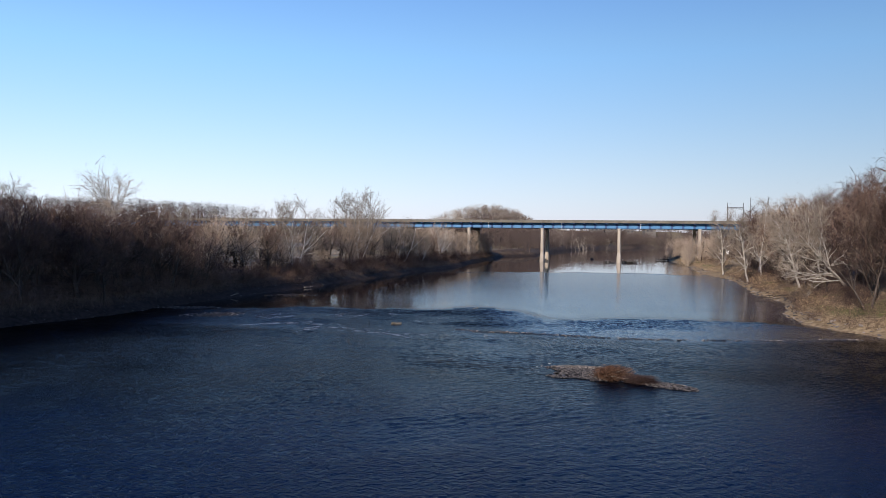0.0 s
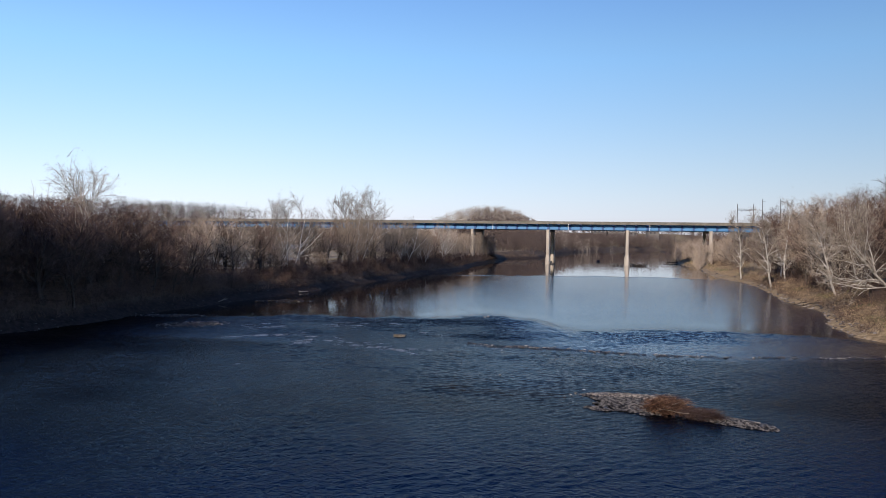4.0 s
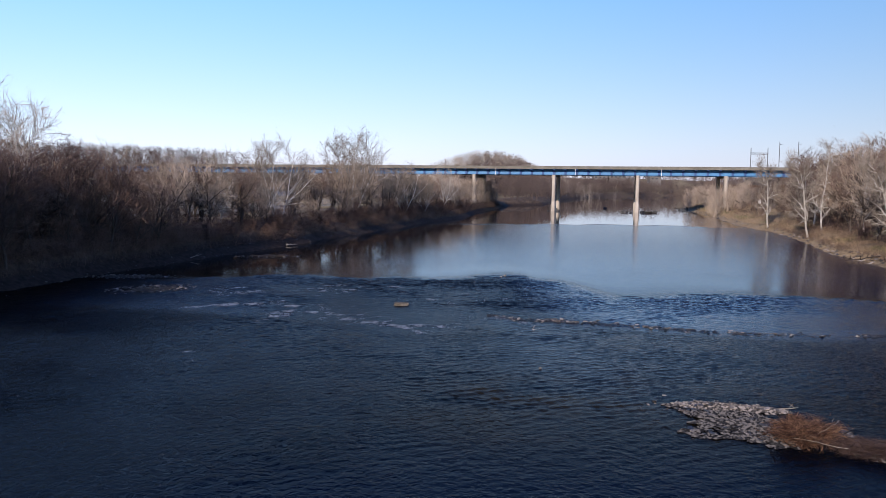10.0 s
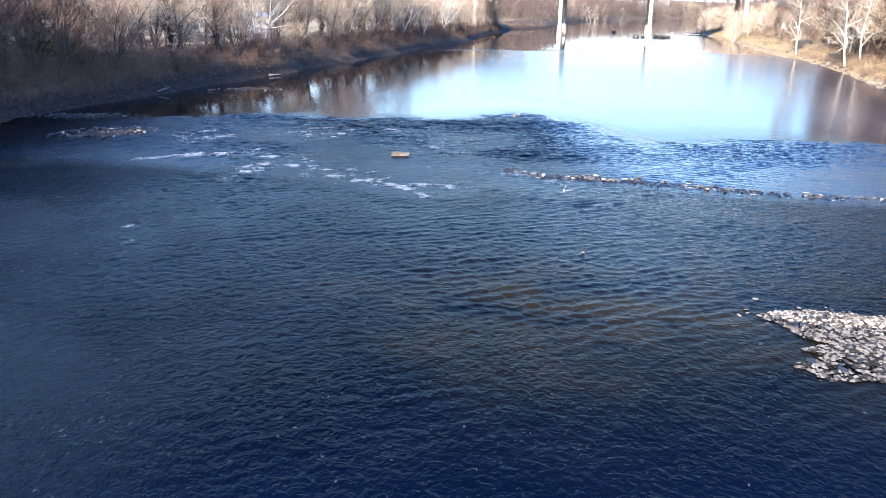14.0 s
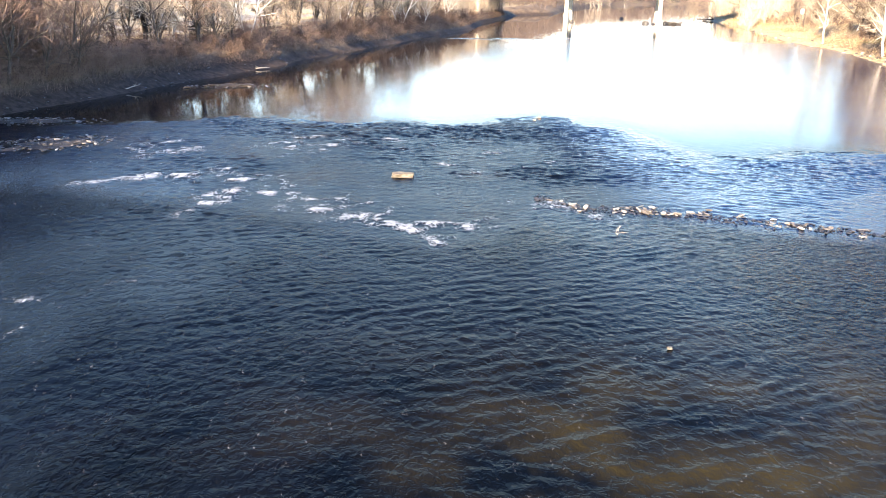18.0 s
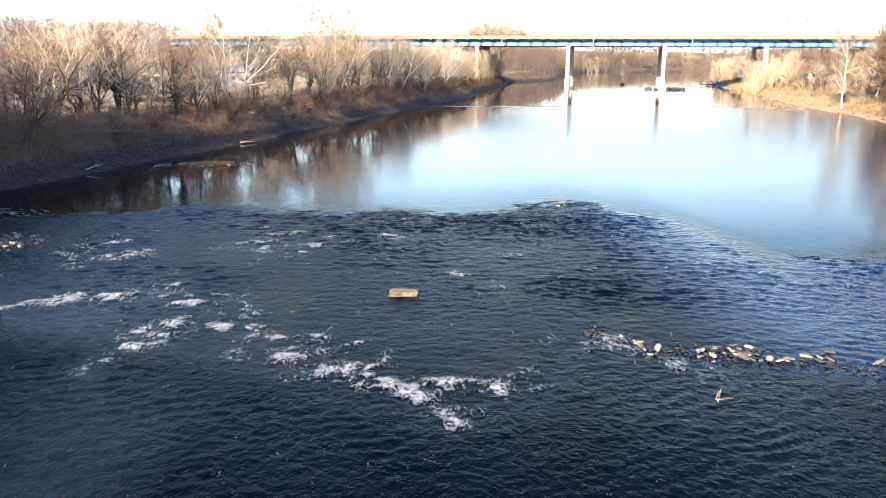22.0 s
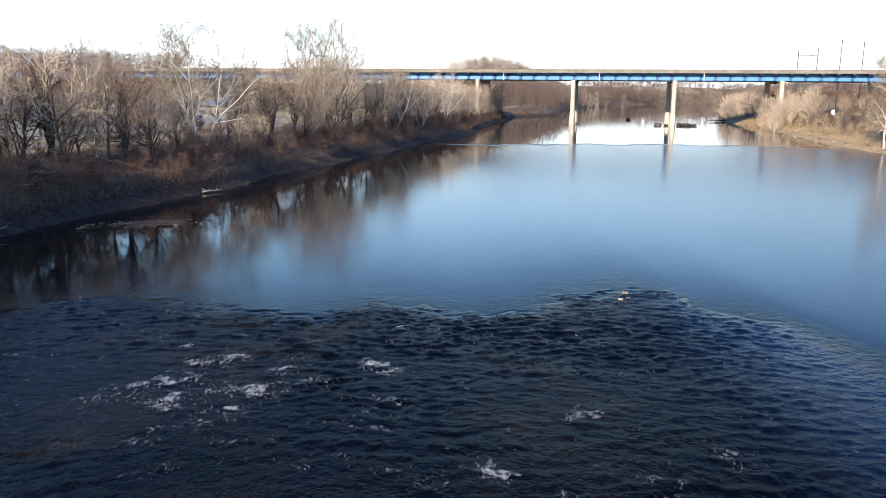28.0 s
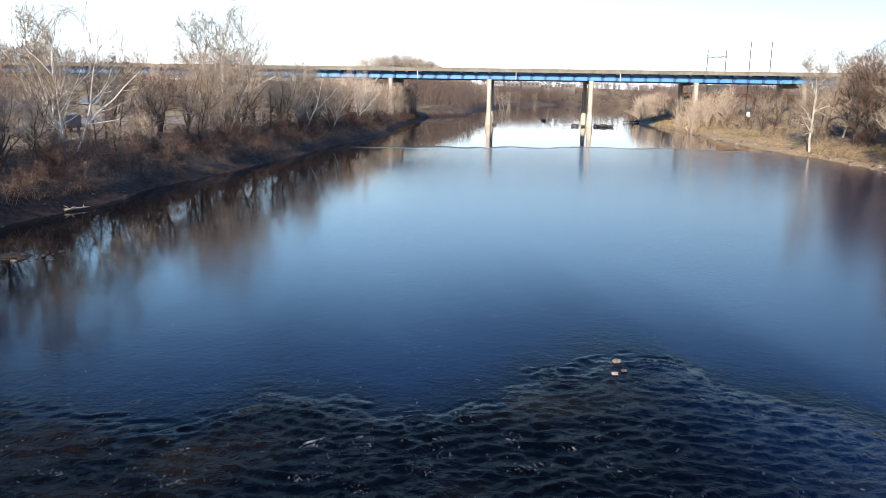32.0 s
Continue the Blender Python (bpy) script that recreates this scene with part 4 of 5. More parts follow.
# ---- undergrowth ----
def undergrowth(name, label, edge, side, y0, y1, count, deep, tall, mat, seed):
    """Dead stalks, briars and thin saplings that cover a bank, too many to count."""
    r = np.random.default_rng(seed)
    y = r.uniform(y0, y1, count)
    thick = fbm(y * 0.15, 0 * y, seed)
    d = deep[0] + (deep[1] - deep[0]) * r.random(count) ** 1.4 * (0.6 + 0.8 * thick)
    x = edge(y) + side * d
    base = np.column_stack([x, y, ground_height(x, y) - 0.1])
    high = r.uniform(*tall, count) * (0.55 + 0.9 * fbm(x * 0.25, y * 0.25, seed + 3))
    lean = r.normal(0, 0.85, (count, 2)) * high[:, None]
    mid = base + np.column_stack([lean * 0.4, high * 0.75])
    end = mid + np.column_stack([lean * r.uniform(0.3, 1.4, (count, 1)), high * r.uniform(-0.35, 0.45, count)])
    starts, ends, widths = [base, mid], [mid + (mid - base) * 0.12, end], [np.full(count, 0.035), np.full(count, 0.022)]
    for _ in range(3):
        a = r.uniform(0.2, 1.0, (count, 1))
        p = base + (mid - base) * a
        starts.append(p)
        ends.append(p + np.column_stack([r.normal(0, 0.35, (count, 2)), r.uniform(-0.1, 0.5, count)]) * high[:, None] * 0.6)
        widths.append(r.uniform(0.01, 0.022, count))
    v, f = blades(np.concatenate(starts), np.concatenate(ends), np.concatenate(widths), r)
    return tagged(mesh_object(name, v, f, mat), label, "undergrowth", kind="stuff")


undergrowth("undergrowth", "reddish-brown briars covering the muddy bank", left_edge, -1, 84, 430, 30000, (1.6, 12), (0.4, 1.8), M_BRIARS, 101)
undergrowth("undergrowth", "tall dark reddish briars under the near wood", left_edge, -1, 84, 152, 16000, (3, 26), (0.9, 3.2), M_TWIG_RED, 106)
undergrowth("undergrowth", "grey-brown dead stalks under the bank's trees", left_edge, -1, 60, 400, 9000, (3, 26), (0.4, 2.2), M_TWIG_BROWN_DIM, 102)
undergrowth("undergrowth", "straw-coloured dead stalks on the sandy bank", right_edge, 1, 70, 430, 16000, (2.0, 16), (0.3, 1.3), M_STALKS, 103)
undergrowth("undergrowth", "rust-brown briars on the bank by the riffle", right_edge, 1, 84, 235, 9000, (1.2, 12), (0.3, 1.5), M_BRIARS, 105)
undergrowth("undergrowth", "brown dead stalks under the sandy bank's trees", right_edge, 1, 70, 430, 6000, (5, 24), (0.6, 2.2), M_TWIG_BROWN_DIM, 104)


# ---- far woods ----
def woods(name, label, count, where, seed, mat, tall=(12, 18), dense=60, wide=(0.08, 0.2)):
    """Bare trees too far off to tell apart: slim trunks under clouds of twigs."""
    r = np.random.default_rng(seed)
    xy = np.array([where(r) for _ in range(count)])
    base = np.column_stack([xy, ground_height(xy[:, 0], xy[:, 1]) - 0.3])
    high = r.uniform(*tall, count)
    starts = [base]
    tops = base + np.column_stack([r.normal(0, 0.6, (count, 2)), high * 0.85])
    ends, widths = [tops], [np.full(count, 0.2)]
    for _ in range(dense):
        a = r.uniform(0.03, 0.95, count)[:, None]
        spread = (np.sin(a * 2.6) * 0.26 * high[:, None] + 0.6) * r.uniform(0.2, 1, (count, 1))
        turn = r.uniform(0, 6.283, count)
        out = np.column_stack([np.cos(turn), np.sin(turn)]) * spread
        mid = base + np.column_stack([out * 0.5, (a * high[:, None])])
        end = mid + np.column_stack([out * r.uniform(0.3, 0.9, (count, 1)), r.uniform(0.5, 2.4, (count, 1))])
        starts.append(mid)
        ends.append(end)
        widths.append(r.uniform(*wide, count))
    v, f = blades(np.concatenate(starts), np.concatenate(ends), np.concatenate(widths), r)
    ob = mesh_object(name, v, f, mat)
    return tagged(ob, label, "woods", kind="stuff")


def beyond_left(r):
    y = r.uniform(120, 560)
    return min(float(left_edge(np.array(y))) - 62, -6 - 0.36 * (y - 91)) - r.uniform(0, 180), y


def beyond_bridge_left(r):
    y = r.uniform(395, 1150)
    return float(left_edge(np.array(y))) - r.uniform(3, 110) ** 1.0, y


def beyond_right(r):
    y = r.uniform(330, 700)
    return float(right_edge(np.array(y))) + r.uniform(8, 130), y


def left_belt(r):
    y = r.uniform(305, 440)
    return float(left_edge(np.array(y))) - r.uniform(4, 20), y


def right_belt(r):
    y = r.uniform(322, 352) if r.random() < 0.3 else r.uniform(408, 480)
    return float(right_edge(np.array(y))) + r.uniform(-0.5, 14), y


def far_ridge(r):
    return r.uniform(-700, 1300), r.uniform(1200, 1500)


def hill(r):
    return r.normal(52, 44), r.normal(790, 40)


def right_back(r):
    y = r.uniform(140, 330)
    return float(right_edge(np.array(y))) + r.uniform(30, 110), y


# below y = 86 this wood is unseen, extended there to cast shade
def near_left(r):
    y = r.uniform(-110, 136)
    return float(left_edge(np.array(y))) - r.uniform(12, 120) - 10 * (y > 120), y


# added out of view, only to cast shade over the near wood
def downstream(r):
    y = r.uniform(-50, 75)
    return min(float(left_edge(np.array(y))) - 1, -0.57 * y - 9) - r.uniform(0, 140), y


def behind_bridge(r):
    y = r.uniform(540, 680)
    return float(left_edge(np.array(y))) - r.uniform(240, 700), y


def far_banks(r):
    y = r.uniform(560, 1250)
    if r.random() < 0.5:
        return float(left_edge(np.array(y))) - r.uniform(2, 90), y
    return float(right_edge(np.array(y))) + r.uniform(2, 120), y


woods("far_woods", "bare brown woods beyond the clearing", 1300, beyond_left, 1, M_TWIG_FAR, (12, 17), dense=55)
woods("far_woods", "bare brown woods along the river's bend", 1500, beyond_bridge_left, 2, M_TWIG_FAR, (10, 15), dense=70, wide=(0.08, 0.2))
woods("far_woods", "bare brown woods on the bank by the bridge", 600, beyond_right, 3, M_TWIG_FAR, (7, 12), dense=55)
woods("far_woods", "distant bare woods on the skyline", 2200, far_ridge, 4, M_TWIG_FAR, (12, 17), dense=28, wide=(0.4, 0.9))
woods("far_woods", "bare brown trees along the muddy bank by the bridge", 110, left_belt, 11, M_TWIG_TAN_LIT, (9.5, 12), dense=150, wide=(0.06, 0.14))
woods("far_woods", "bare brown trees along the sandy bank by the bridge", 80, right_belt, 12, M_TWIG_TAN_LIT, (7, 11), dense=150, wide=(0.06, 0.14))
woods("far_woods", "bare trees on a low hill", 500, hill, 5, M_TWIG_PALE, (12, 18), dense=60, wide=(0.12, 0.3))
woods("far_woods", "bare brown woods behind the sandy bank", 420, right_back, 6, M_TWIG_TAN_LIT, (10, 14), dense=90, wide=(0.05, 0.12))
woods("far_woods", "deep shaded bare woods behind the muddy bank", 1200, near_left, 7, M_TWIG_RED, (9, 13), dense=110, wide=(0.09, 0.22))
woods("far_woods", "unseen tall woods added to shade the near bank", 1300, downstream, 9, M_TWIG_BROWN_DIM, (31, 36), dense=100, wide=(0.3, 0.6))
woods("far_woods", "bare woods on the rise behind the bridge", 2200, behind_bridge, 10, M_TWIG_FAR, (13, 18), dense=45, wide=(0.1, 0.26))
woods("far_woods", "bare woods along the far reach's banks", 2400, far_banks, 8, M_TWIG_FAR, (12, 17), dense=40, wide=(0.25, 0.6))


# ---- stones ----
def stone_mesh(name, seed, flat, mat):
    r = random.Random(seed)
    bm = bmesh.new()
    bmesh.ops.create_icosphere(bm, subdivisions=1, radius=0.5)
    for v in bm.verts:
        k = r.uniform(0.72, 1.15)
        v.co = Vector((v.co.x * k * r.uniform(0.9, 1.2), v.co.y * k, max(-0.3, min(0.32, v.co.z * 1.3)) * flat * r.uniform(0.8, 1.15)))
    me = bpy.data.meshes.new(name)
    bm.to_mesh(me)
    bm.free()
    me.materials.append(mat)
    return me


DRY = [stone_mesh("stone", k, 0.6, M_STONE) for k in range(6)]
WETS = [stone_mesh("stone", 20 + k, 0.6, M_WET) for k in range(4)]


def stone(parent, x, y, z, size, rng, wet=0.25, long=1.0):
    ob = new("stone", rng.choice(WETS if rng.random() < wet else DRY))
    ob.parent = parent
    ob.location = (x, y, z)
    ob.rotation_euler = (rng.uniform(-0.25, 0.25), rng.uniform(-0.25, 0.25), rng.uniform(0, 6.28))
    ob.scale = (size * rng.uniform(0.8, 1.5) * long, size * rng.uniform(0.6, 1.0), size * rng.uniform(0.45, 0.9))
    return ob


def mound(name, centre, axes, turn, high, mat, label, seed):
    """A low bar of gravel that rises a little out of the water."""
    n, m = 40, 12
    verts, faces = [(0, 0, high)], []
    for i in range(1, m + 1):
        for k in range(n):
            a, r = 2 * math.pi * k / n, i / m
            edge = 1 + 0.6 * (noise.noise((math.cos(a) * 1.6 + seed, math.sin(a) * 1.6, 0))) + 0.12 * noise.noise((math.cos(a) * 5, math.sin(a) * 5, seed))
            x, y = axes[0] * r * edge * math.cos(a), axes[1] * r * edge * math.sin(a)
            verts.append((x, y, high * (1 - r**2) * (0.8 + 0.6 * noise.noise((x * 0.8, y * 0.8, seed))) - 0.5 * r**6 + 0.02))
    faces += [(0, 1 + k, 1 + (k + 1) % n) for k in range(n)]
    for i in range(m - 1):
        faces += [(1 + i * n + k, 1 + (i + 1) * n + k, 1 + (i + 1) * n + (k + 1) % n, 1 + i * n + (k + 1) % n) for k in range(n)]
    thing = tagged(empty(name, pose(*centre, 0, 0, turn)), label, "gravel bar")
    mesh_object("gravel_bed", verts, faces, mat, thing, smooth=True)
    return thing


M_GREY_STONE = material("grey_stone", [(0.008, 0.0075, 0.007), (0.034, 0.032, 0.03), (0.11, 0.1, 0.088)], scale=3, rough=0.75, bump=0.4, random_amount=0.9, by_piece=True)
M_PEBBLE = material("pale_pebbles", [(0.03, 0.027, 0.024), (0.1, 0.087, 0.073), (0.23, 0.2, 0.168)], scale=3, rough=0.85, bump=0.4, random_amount=0.8, by_piece=True)
M_RUSTY = material("rusty_gravel", [(0.018, 0.011, 0.007), (0.055, 0.033, 0.019), (0.13, 0.088, 0.054)], scale=6, rough=0.85, bump=0.8)
M_BED = material("dark_gravel", [(0.01, 0.009, 0.008), (0.028, 0.024, 0.02), (0.06, 0.05, 0.042)], scale=10, rough=0.75, bump=0.9, bump_scale=16)
rng = random.Random(9)
# the islet: a broad lobe of grey wet gravel, a pale ridge along its upstream edge, and a narrow tail of stones
def lobe_edge(a):
    return 0.95 + 0.7 * noise.noise((math.cos(a) * 1.7 + 3, math.sin(a) * 1.7, 2)) + 0.35 * noise.noise((math.cos(a) * 5, math.sin(a) * 5, 7))


islet = mound("gravel_islet", (12.7, 63.6, 0), (2.2, 1.8), -38, 0.05, M_BED, "low islet of grey stones and gravel in the river", 1)
for k in range(260):
    a, q = rng.uniform(0, 6.283), math.sqrt(rng.random())
    e = q * lobe_edge(a)
    stone(islet, 3.4 * e * math.cos(a), 2.8 * e * math.sin(a), 0.1 * max(0, 1 - q * q) + 0.0, rng.choice((0.08, 0.11, 0.15, 0.19, 0.25, 0.34)), rng, 0.84, 1.2)
for k in range(34):
    a = rng.uniform(2.0, 4.6)
    stone(islet, 3.9 * math.cos(a) * rng.uniform(0.9, 1.35), 2.8 * math.sin(a) * rng.uniform(0.9, 1.35), -0.02, rng.uniform(0.1, 0.24), rng, 0.5)
ridge = mound("stone_ridge", (12.9, 66.5, 0), (2.2, 0.5), -14, 0.06, M_BED, "pale tan ridge of stones along the islet's upstream edge", 2)
for k in range(130):
    u = rng.uniform(-1, 1)
    stone(ridge, 2.6 * u, rng.gauss(0, 0.34) * (1.1 - 0.6 * u * u), 0.14 * (1 - u * u) + 0.03, rng.choice((0.1, 0.14, 0.19, 0.26)), rng, 0.2, 1.3)
for x, y, size in ((-3.6, 0.3, 0.22), (-2.9, -0.5, 0.32), (-2.75, 0.15, 0.2), (-1.6, 1.0, 0.18), (-1.1, 0.8, 0.13), (0.2, 0.9, 0.14), (-2.4, -0.8, 0.14), (-3.1, 1.6, 0.16), (1.2, 0.9, 0.12), (-0.6, 1.3, 0.1)):
    stone(ridge, x, y, 0.02, size, rng, 0, 1.4)
tail = mound("gravel_tail", (17.5, 58.9, 0), (2.0, 0.6), -48, 0.06, M_BED, "narrow tail of pale stones below the islet", 4)
for k in range(170):
    a, q = rng.uniform(0, 6.283), math.sqrt(rng.random()) * 1.12
    x, y = 2.6 * q * math.cos(a), 1.0 * q * math.sin(a) + 0.25 * math.sin(3 * q * math.cos(a))
    stone(tail, x, y, 0.14 * max(0, 1 - q * q) + 0.02, rng.choice((0.09, 0.12, 0.17, 0.24)), rng, 0.62)


def pebbles(parent, axes, high, count, seed, mat, rim=None):
    """The many small stones between the larger ones."""
    r = np.random.default_rng(seed)
    a, q = r.uniform(0, 6.283, count), np.sqrt(r.random(count)) * 1.08
    if rim:
        q = q * np.array([rim(k) for k in a])
    base = np.column_stack([axes[0] * q * np.cos(a), axes[1] * q * np.sin(a), high * np.clip(1 - q * q, 0, 1) + 0.02])
    shape = np.array([(1, 0, 0), (0.3, 0.8, 0), (-0.8, 0.5, 0), (-0.9, -0.4, 0), (0.2, -0.8, 0), (0.1, 0.05, 0.6), (0, 0, -0.5)])
    tris = np.array([(0, 1, 5), (1, 2, 5), (2, 3, 5), (3, 4, 5), (4, 0, 5), (1, 0, 6), (2, 1, 6), (3, 2, 6), (4, 3, 6), (0, 4, 6)])
    size, turn = r.uniform(0.05, 0.13, count), r.uniform(0, 6.283, count)
    c, s = np.cos(turn)[:, None], np.sin(turn)[:, None]
    x, y = shape[None, :, 0] * 1.3, shape[None, :, 1]
    v = np.stack([c * x - s * y, s * x + c * y, np.repeat(shape[None, :, 2], count, 0)], -1) * size[:, None, None] + base[:, None]
    f = tris[None] + (np.arange(count) * len(shape))[:, None, None]
    return tagged(mesh_object("gravel", v.reshape(-1, 3), f.reshape(-1, 3), mat, parent), kind="stuff")


pebbles(islet, (3.1, 2.5), 0.1, 2200, 61, M_GREY_STONE, lobe_edge)
pebbles(ridge, (2.6, 0.7), 0.13, 700, 63, M_PEBBLE)
pebbles(tail, (2.6, 0.95), 0.13, 900, 62, M_GREY_STONE)


# ---- things in the river ----
def pipe(name, pts, radii, mat, parent, sides=7):
    """One closed, tapered, bent tube."""
    verts, faces = [], []
    for k, (p, r) in enumerate(zip(pts, radii)):
        way = (pts[min(k + 1, len(pts) - 1)] - pts[max(k - 1, 0)]).normalized()
        side = way.cross(Vector((0, 0, 1)) if abs(way.z) < 0.9 else Vector((1, 0, 0))).normalized()
        up = way.cross(side)
        verts += [p + (side * math.cos(a) + up * math.sin(a)) * r for a in (2 * math.pi * i / sides for i in range(sides))]
    for k in range(len(pts) - 1):
        faces += [(k * sides + i, k * sides + (i + 1) % sides, (k + 1) * sides + (i + 1) % sides, (k + 1) * sides + i) for i in range(sides)]
    faces += [tuple(range(sides))[::-1], tuple(range((len(pts) - 1) * sides, len(pts) * sides))]
    return mesh_object(name, verts, faces, mat, parent, smooth=True)


def logs(name, label, pieces, mat, seed, category="driftwood"):
    """Stranded trunks and branches: each piece is start, end and thickness."""
    r = random.Random(seed)
    thing = tagged(empty(name), label, category)
    for a, b, thick in pieces:
        a, b = Vector(a), Vector(b)
        pts = [a.lerp(b, k / 5) + Vector((r.gauss(0, 1), r.gauss(0, 1), r.gauss(0, 0.5))) * (b - a).length * 0.025 * (0 < k < 5) for k in range(6)]
        limb = pipe("limb", pts, [thick * (1 - 0.6 * k / 5) for k in range(6)], mat, thing)
        for _ in range(3):
            k = r.randrange(1, 5)
            way = Vector((r.gauss(0, 1), r.gauss(0, 1), abs(r.gauss(0, 0.8)))).normalized() * (b - a).length * r.uniform(0.15, 0.35)
            pipe("stub", [pts[k], pts[k] + way * 0.5 + Vector((0, 0, 0.03)), pts[k] + way], [thick * 0.4, thick * 0.28, thick * 0.1], mat, limb)
    return thing


def islet_bush():
    bush = tree("river_bush", "matted mound of rust-brown bare brush on the islet", "", M_RUST_STRAW, M_RUST_STRAW, 95, category="shrub", height=1.7, radius=0.05, limbs=3, spread=1.1, stems=12, wide=3.0, first=0.02, twig=0.6, droop=0.14, reach=0.8, subs=1.1, sprays=4, bole=0.9, twig_width=0.02, least=0.009)
    bush.matrix_basis = pose(14.3, 61.4, 0.1, 0, 0, 30) @ Matrix.Diagonal((1.05, 0.9, 0.6, 1))
    other = tree("river_bush", "dark low brush caught on the islet's gravel", "", M_DARK_BARK, M_TWIG_BROWN_DIM, 97, category="shrub", height=1.1, radius=0.05, limbs=3, spread=1.1, stems=9, wide=3.0, first=0.02, twig=0.5, droop=0.14, reach=0.8, subs=1.1, sprays=4, bole=0.9, twig_width=0.02, least=0.009)
    other.matrix_basis = pose(15.9, 59.9, 0.08, 0, 0, 130) @ Matrix.Diagonal((1.15, 0.85, 0.5, 1))


islet_bush()
logs("drift_branches", "bleached branches caught in the islet's brush", [((14.2, 60.3, 0.75), (15.5, 61.2, 1.0), 0.022), ((13.4, 60.9, 0.35), (15.0, 59.4, 0.4), 0.022), ((15.0, 66.2, 0.06), (16.2, 66.3, 0.12), 0.03)], M_WOOD, 3)

# the row of stones across the river's foot
row_bar = tagged(empty("rock_row"), "row of flat pale and dark stones breaking the water", "rocks")
for k in range(430):
    x = 2.8 + 47 * rng.random() ** 1.25
    y = float(np.interp(x, ROW_X, ROW_Y)) + rng.gauss(0, 0.38)
    if math.sin(x * 1.9) + math.sin(x * 0.83 + 1) + rng.uniform(-0.5, 0.5) < -0.35:
        continue
    stone(row_bar, x, y, rng.uniform(-0.02, 0.09), rng.choice((0.12, 0.16, 0.21, 0.28)), rng, 0.45, 1.5)
for x, y, s in ((7.6, 91.8, 0.32), (7.9, 91.6, 0.25), (8.2, 92.0, 0.3), (8.7, 91.8, 0.42), (8.1, 91.3, 0.28), (8.3, 90.6, 0.34), (8.6, 90.4, 0.3), (9.0, 90.6, 0.4), (9.3, 90.4, 0.36), (10.9, 90.7, 0.32), (11.2, 90.5, 0.26), (11.6, 91.3, 0.4), (12.8, 90.2, 0.38), (4.6, 92.0, 0.36), (5.2, 91.7, 0.4), (16.5, 88.2, 0.42), (21.5, 86.6, 0.42)):
    stone(row_bar, x, y, 0.09, s * 0.7, rng, 0.1, 1.5)


M_COBBLE = material("wet_cobbles", [(0.003, 0.003, 0.003), (0.007, 0.0066, 0.006), (0.022, 0.019, 0.016)], scale=4, rough=0.45, bump=0.3, random_amount=0.7, by_piece=True)


def row_rubble(count, seed):
    """Small dark cobbles that barely break the water along the row."""
    r = np.random.default_rng(seed)
    x = 2.8 + 45 * r.random(count) ** 1.1
    y = np.interp(x, ROW_X, ROW_Y) + r.normal(0, 0.45, count)
    keep = fbm(x * 0.6, y * 0.2, 81) > 0.45
    x, y = x[keep], y[keep]
    shape = np.array([(1, 0, 0), (0.3, 0.8, 0), (-0.8, 0.5, 0), (-0.9, -0.4, 0), (0.2, -0.8, 0), (0.4, 0.1, 0.5), (-0.4, 0.1, 0.55), (0, 0, -0.5)])
    tris = np.array([(0, 1, 5), (1, 6, 5), (1, 2, 6), (2, 3, 6), (3, 4, 6), (4, 5, 6), (4, 0, 5), (1, 0, 7), (2, 1, 7), (3, 2, 7), (4, 3, 7), (0, 4, 7)])
    size, turn = r.uniform(0.04, 0.09, len(x)), r.uniform(0, 6.283, len(x))
    c, s = np.cos(turn)[:, None], np.sin(turn)[:, None]
    px, py = shape[None, :, 0] * 1.4, shape[None, :, 1]
    v = np.stack([c * px - s * py, s * px + c * py, np.repeat(shape[None, :, 2], len(x), 0)], -1) * size[:, None, None]
    v += np.column_stack([x, y, r.uniform(-0.03, 0.05, len(x))])[:, None]
    f = tris[None] + (np.arange(len(x)) * 8)[:, None, None]
    return tagged(mesh_object("rubble", v.reshape(-1, 3), f.reshape(-1, 3), M_COBBLE, row_bar), kind="stuff")


row_rubble(1700, 83)


def boulder(name, label, x, y, z, size, mat, seed, lumps=0.55):
    r = random.Random(seed)
    bm = bmesh.new()
    bmesh.ops.create_icosphere(bm, subdivisions=3, radius=0.5)
    for v in bm.verts:
        p = v.co.copy()
        for axis in range(3):
            p[axis] = max(-0.4, min(0.4, p[axis] * (1.1 if lumps > 0.3 else 1.15)))
        v.co = p * (1 + lumps * noise.noise(p * 3 + Vector((seed, 0, 0))) + 0.12 * noise.noise(p * 8))
    ob = part(name, bm, mat, None)
    ob.matrix_basis = pose(x, y, z, 0, 0, r.uniform(-8, 8)) @ Matrix.Diagonal((*size, 1))
    return tagged(ob, label, "rock")


boulder("boulder", "flat tan boulder standing in the riffle", -4.6, 98.9, 0.02, (1.55, 0.8, 0.5), M_TAN, 5, 0.28)
boulder("boulder", "dark rounded rock in the calm water by the bridge", 86.6, 428, 0.2, (2.0, 1.5, 1.4), M_WET, 6)
boulder("stone", "small white stone in shallow water", 4.6, 74.6, 0.05, (0.17, 0.12, 0.11), M_GREY_STONE, 7)
for x, y, s in ((7.0, 123.0, 0.34), (6.4, 121.6, 0.28), (6.9, 121.9, 0.22)):
    boulder("stone", "small pale stone breaking the riffle's upstream edge", x, y, 0.04, (s, s * 0.6, s * 0.5), M_STONE, x)
for x, y, s in ((53.6, 374.5, 1.4), (54.5, 377.5, 1.8), (50.2, 378, 1.2), (57.0, 402, 2)):
    boulder("boulder", "dark rock at the foot of a bridge column", x, y, 0.2, (s, s * 0.7, s * 0.55), M_WET, x)
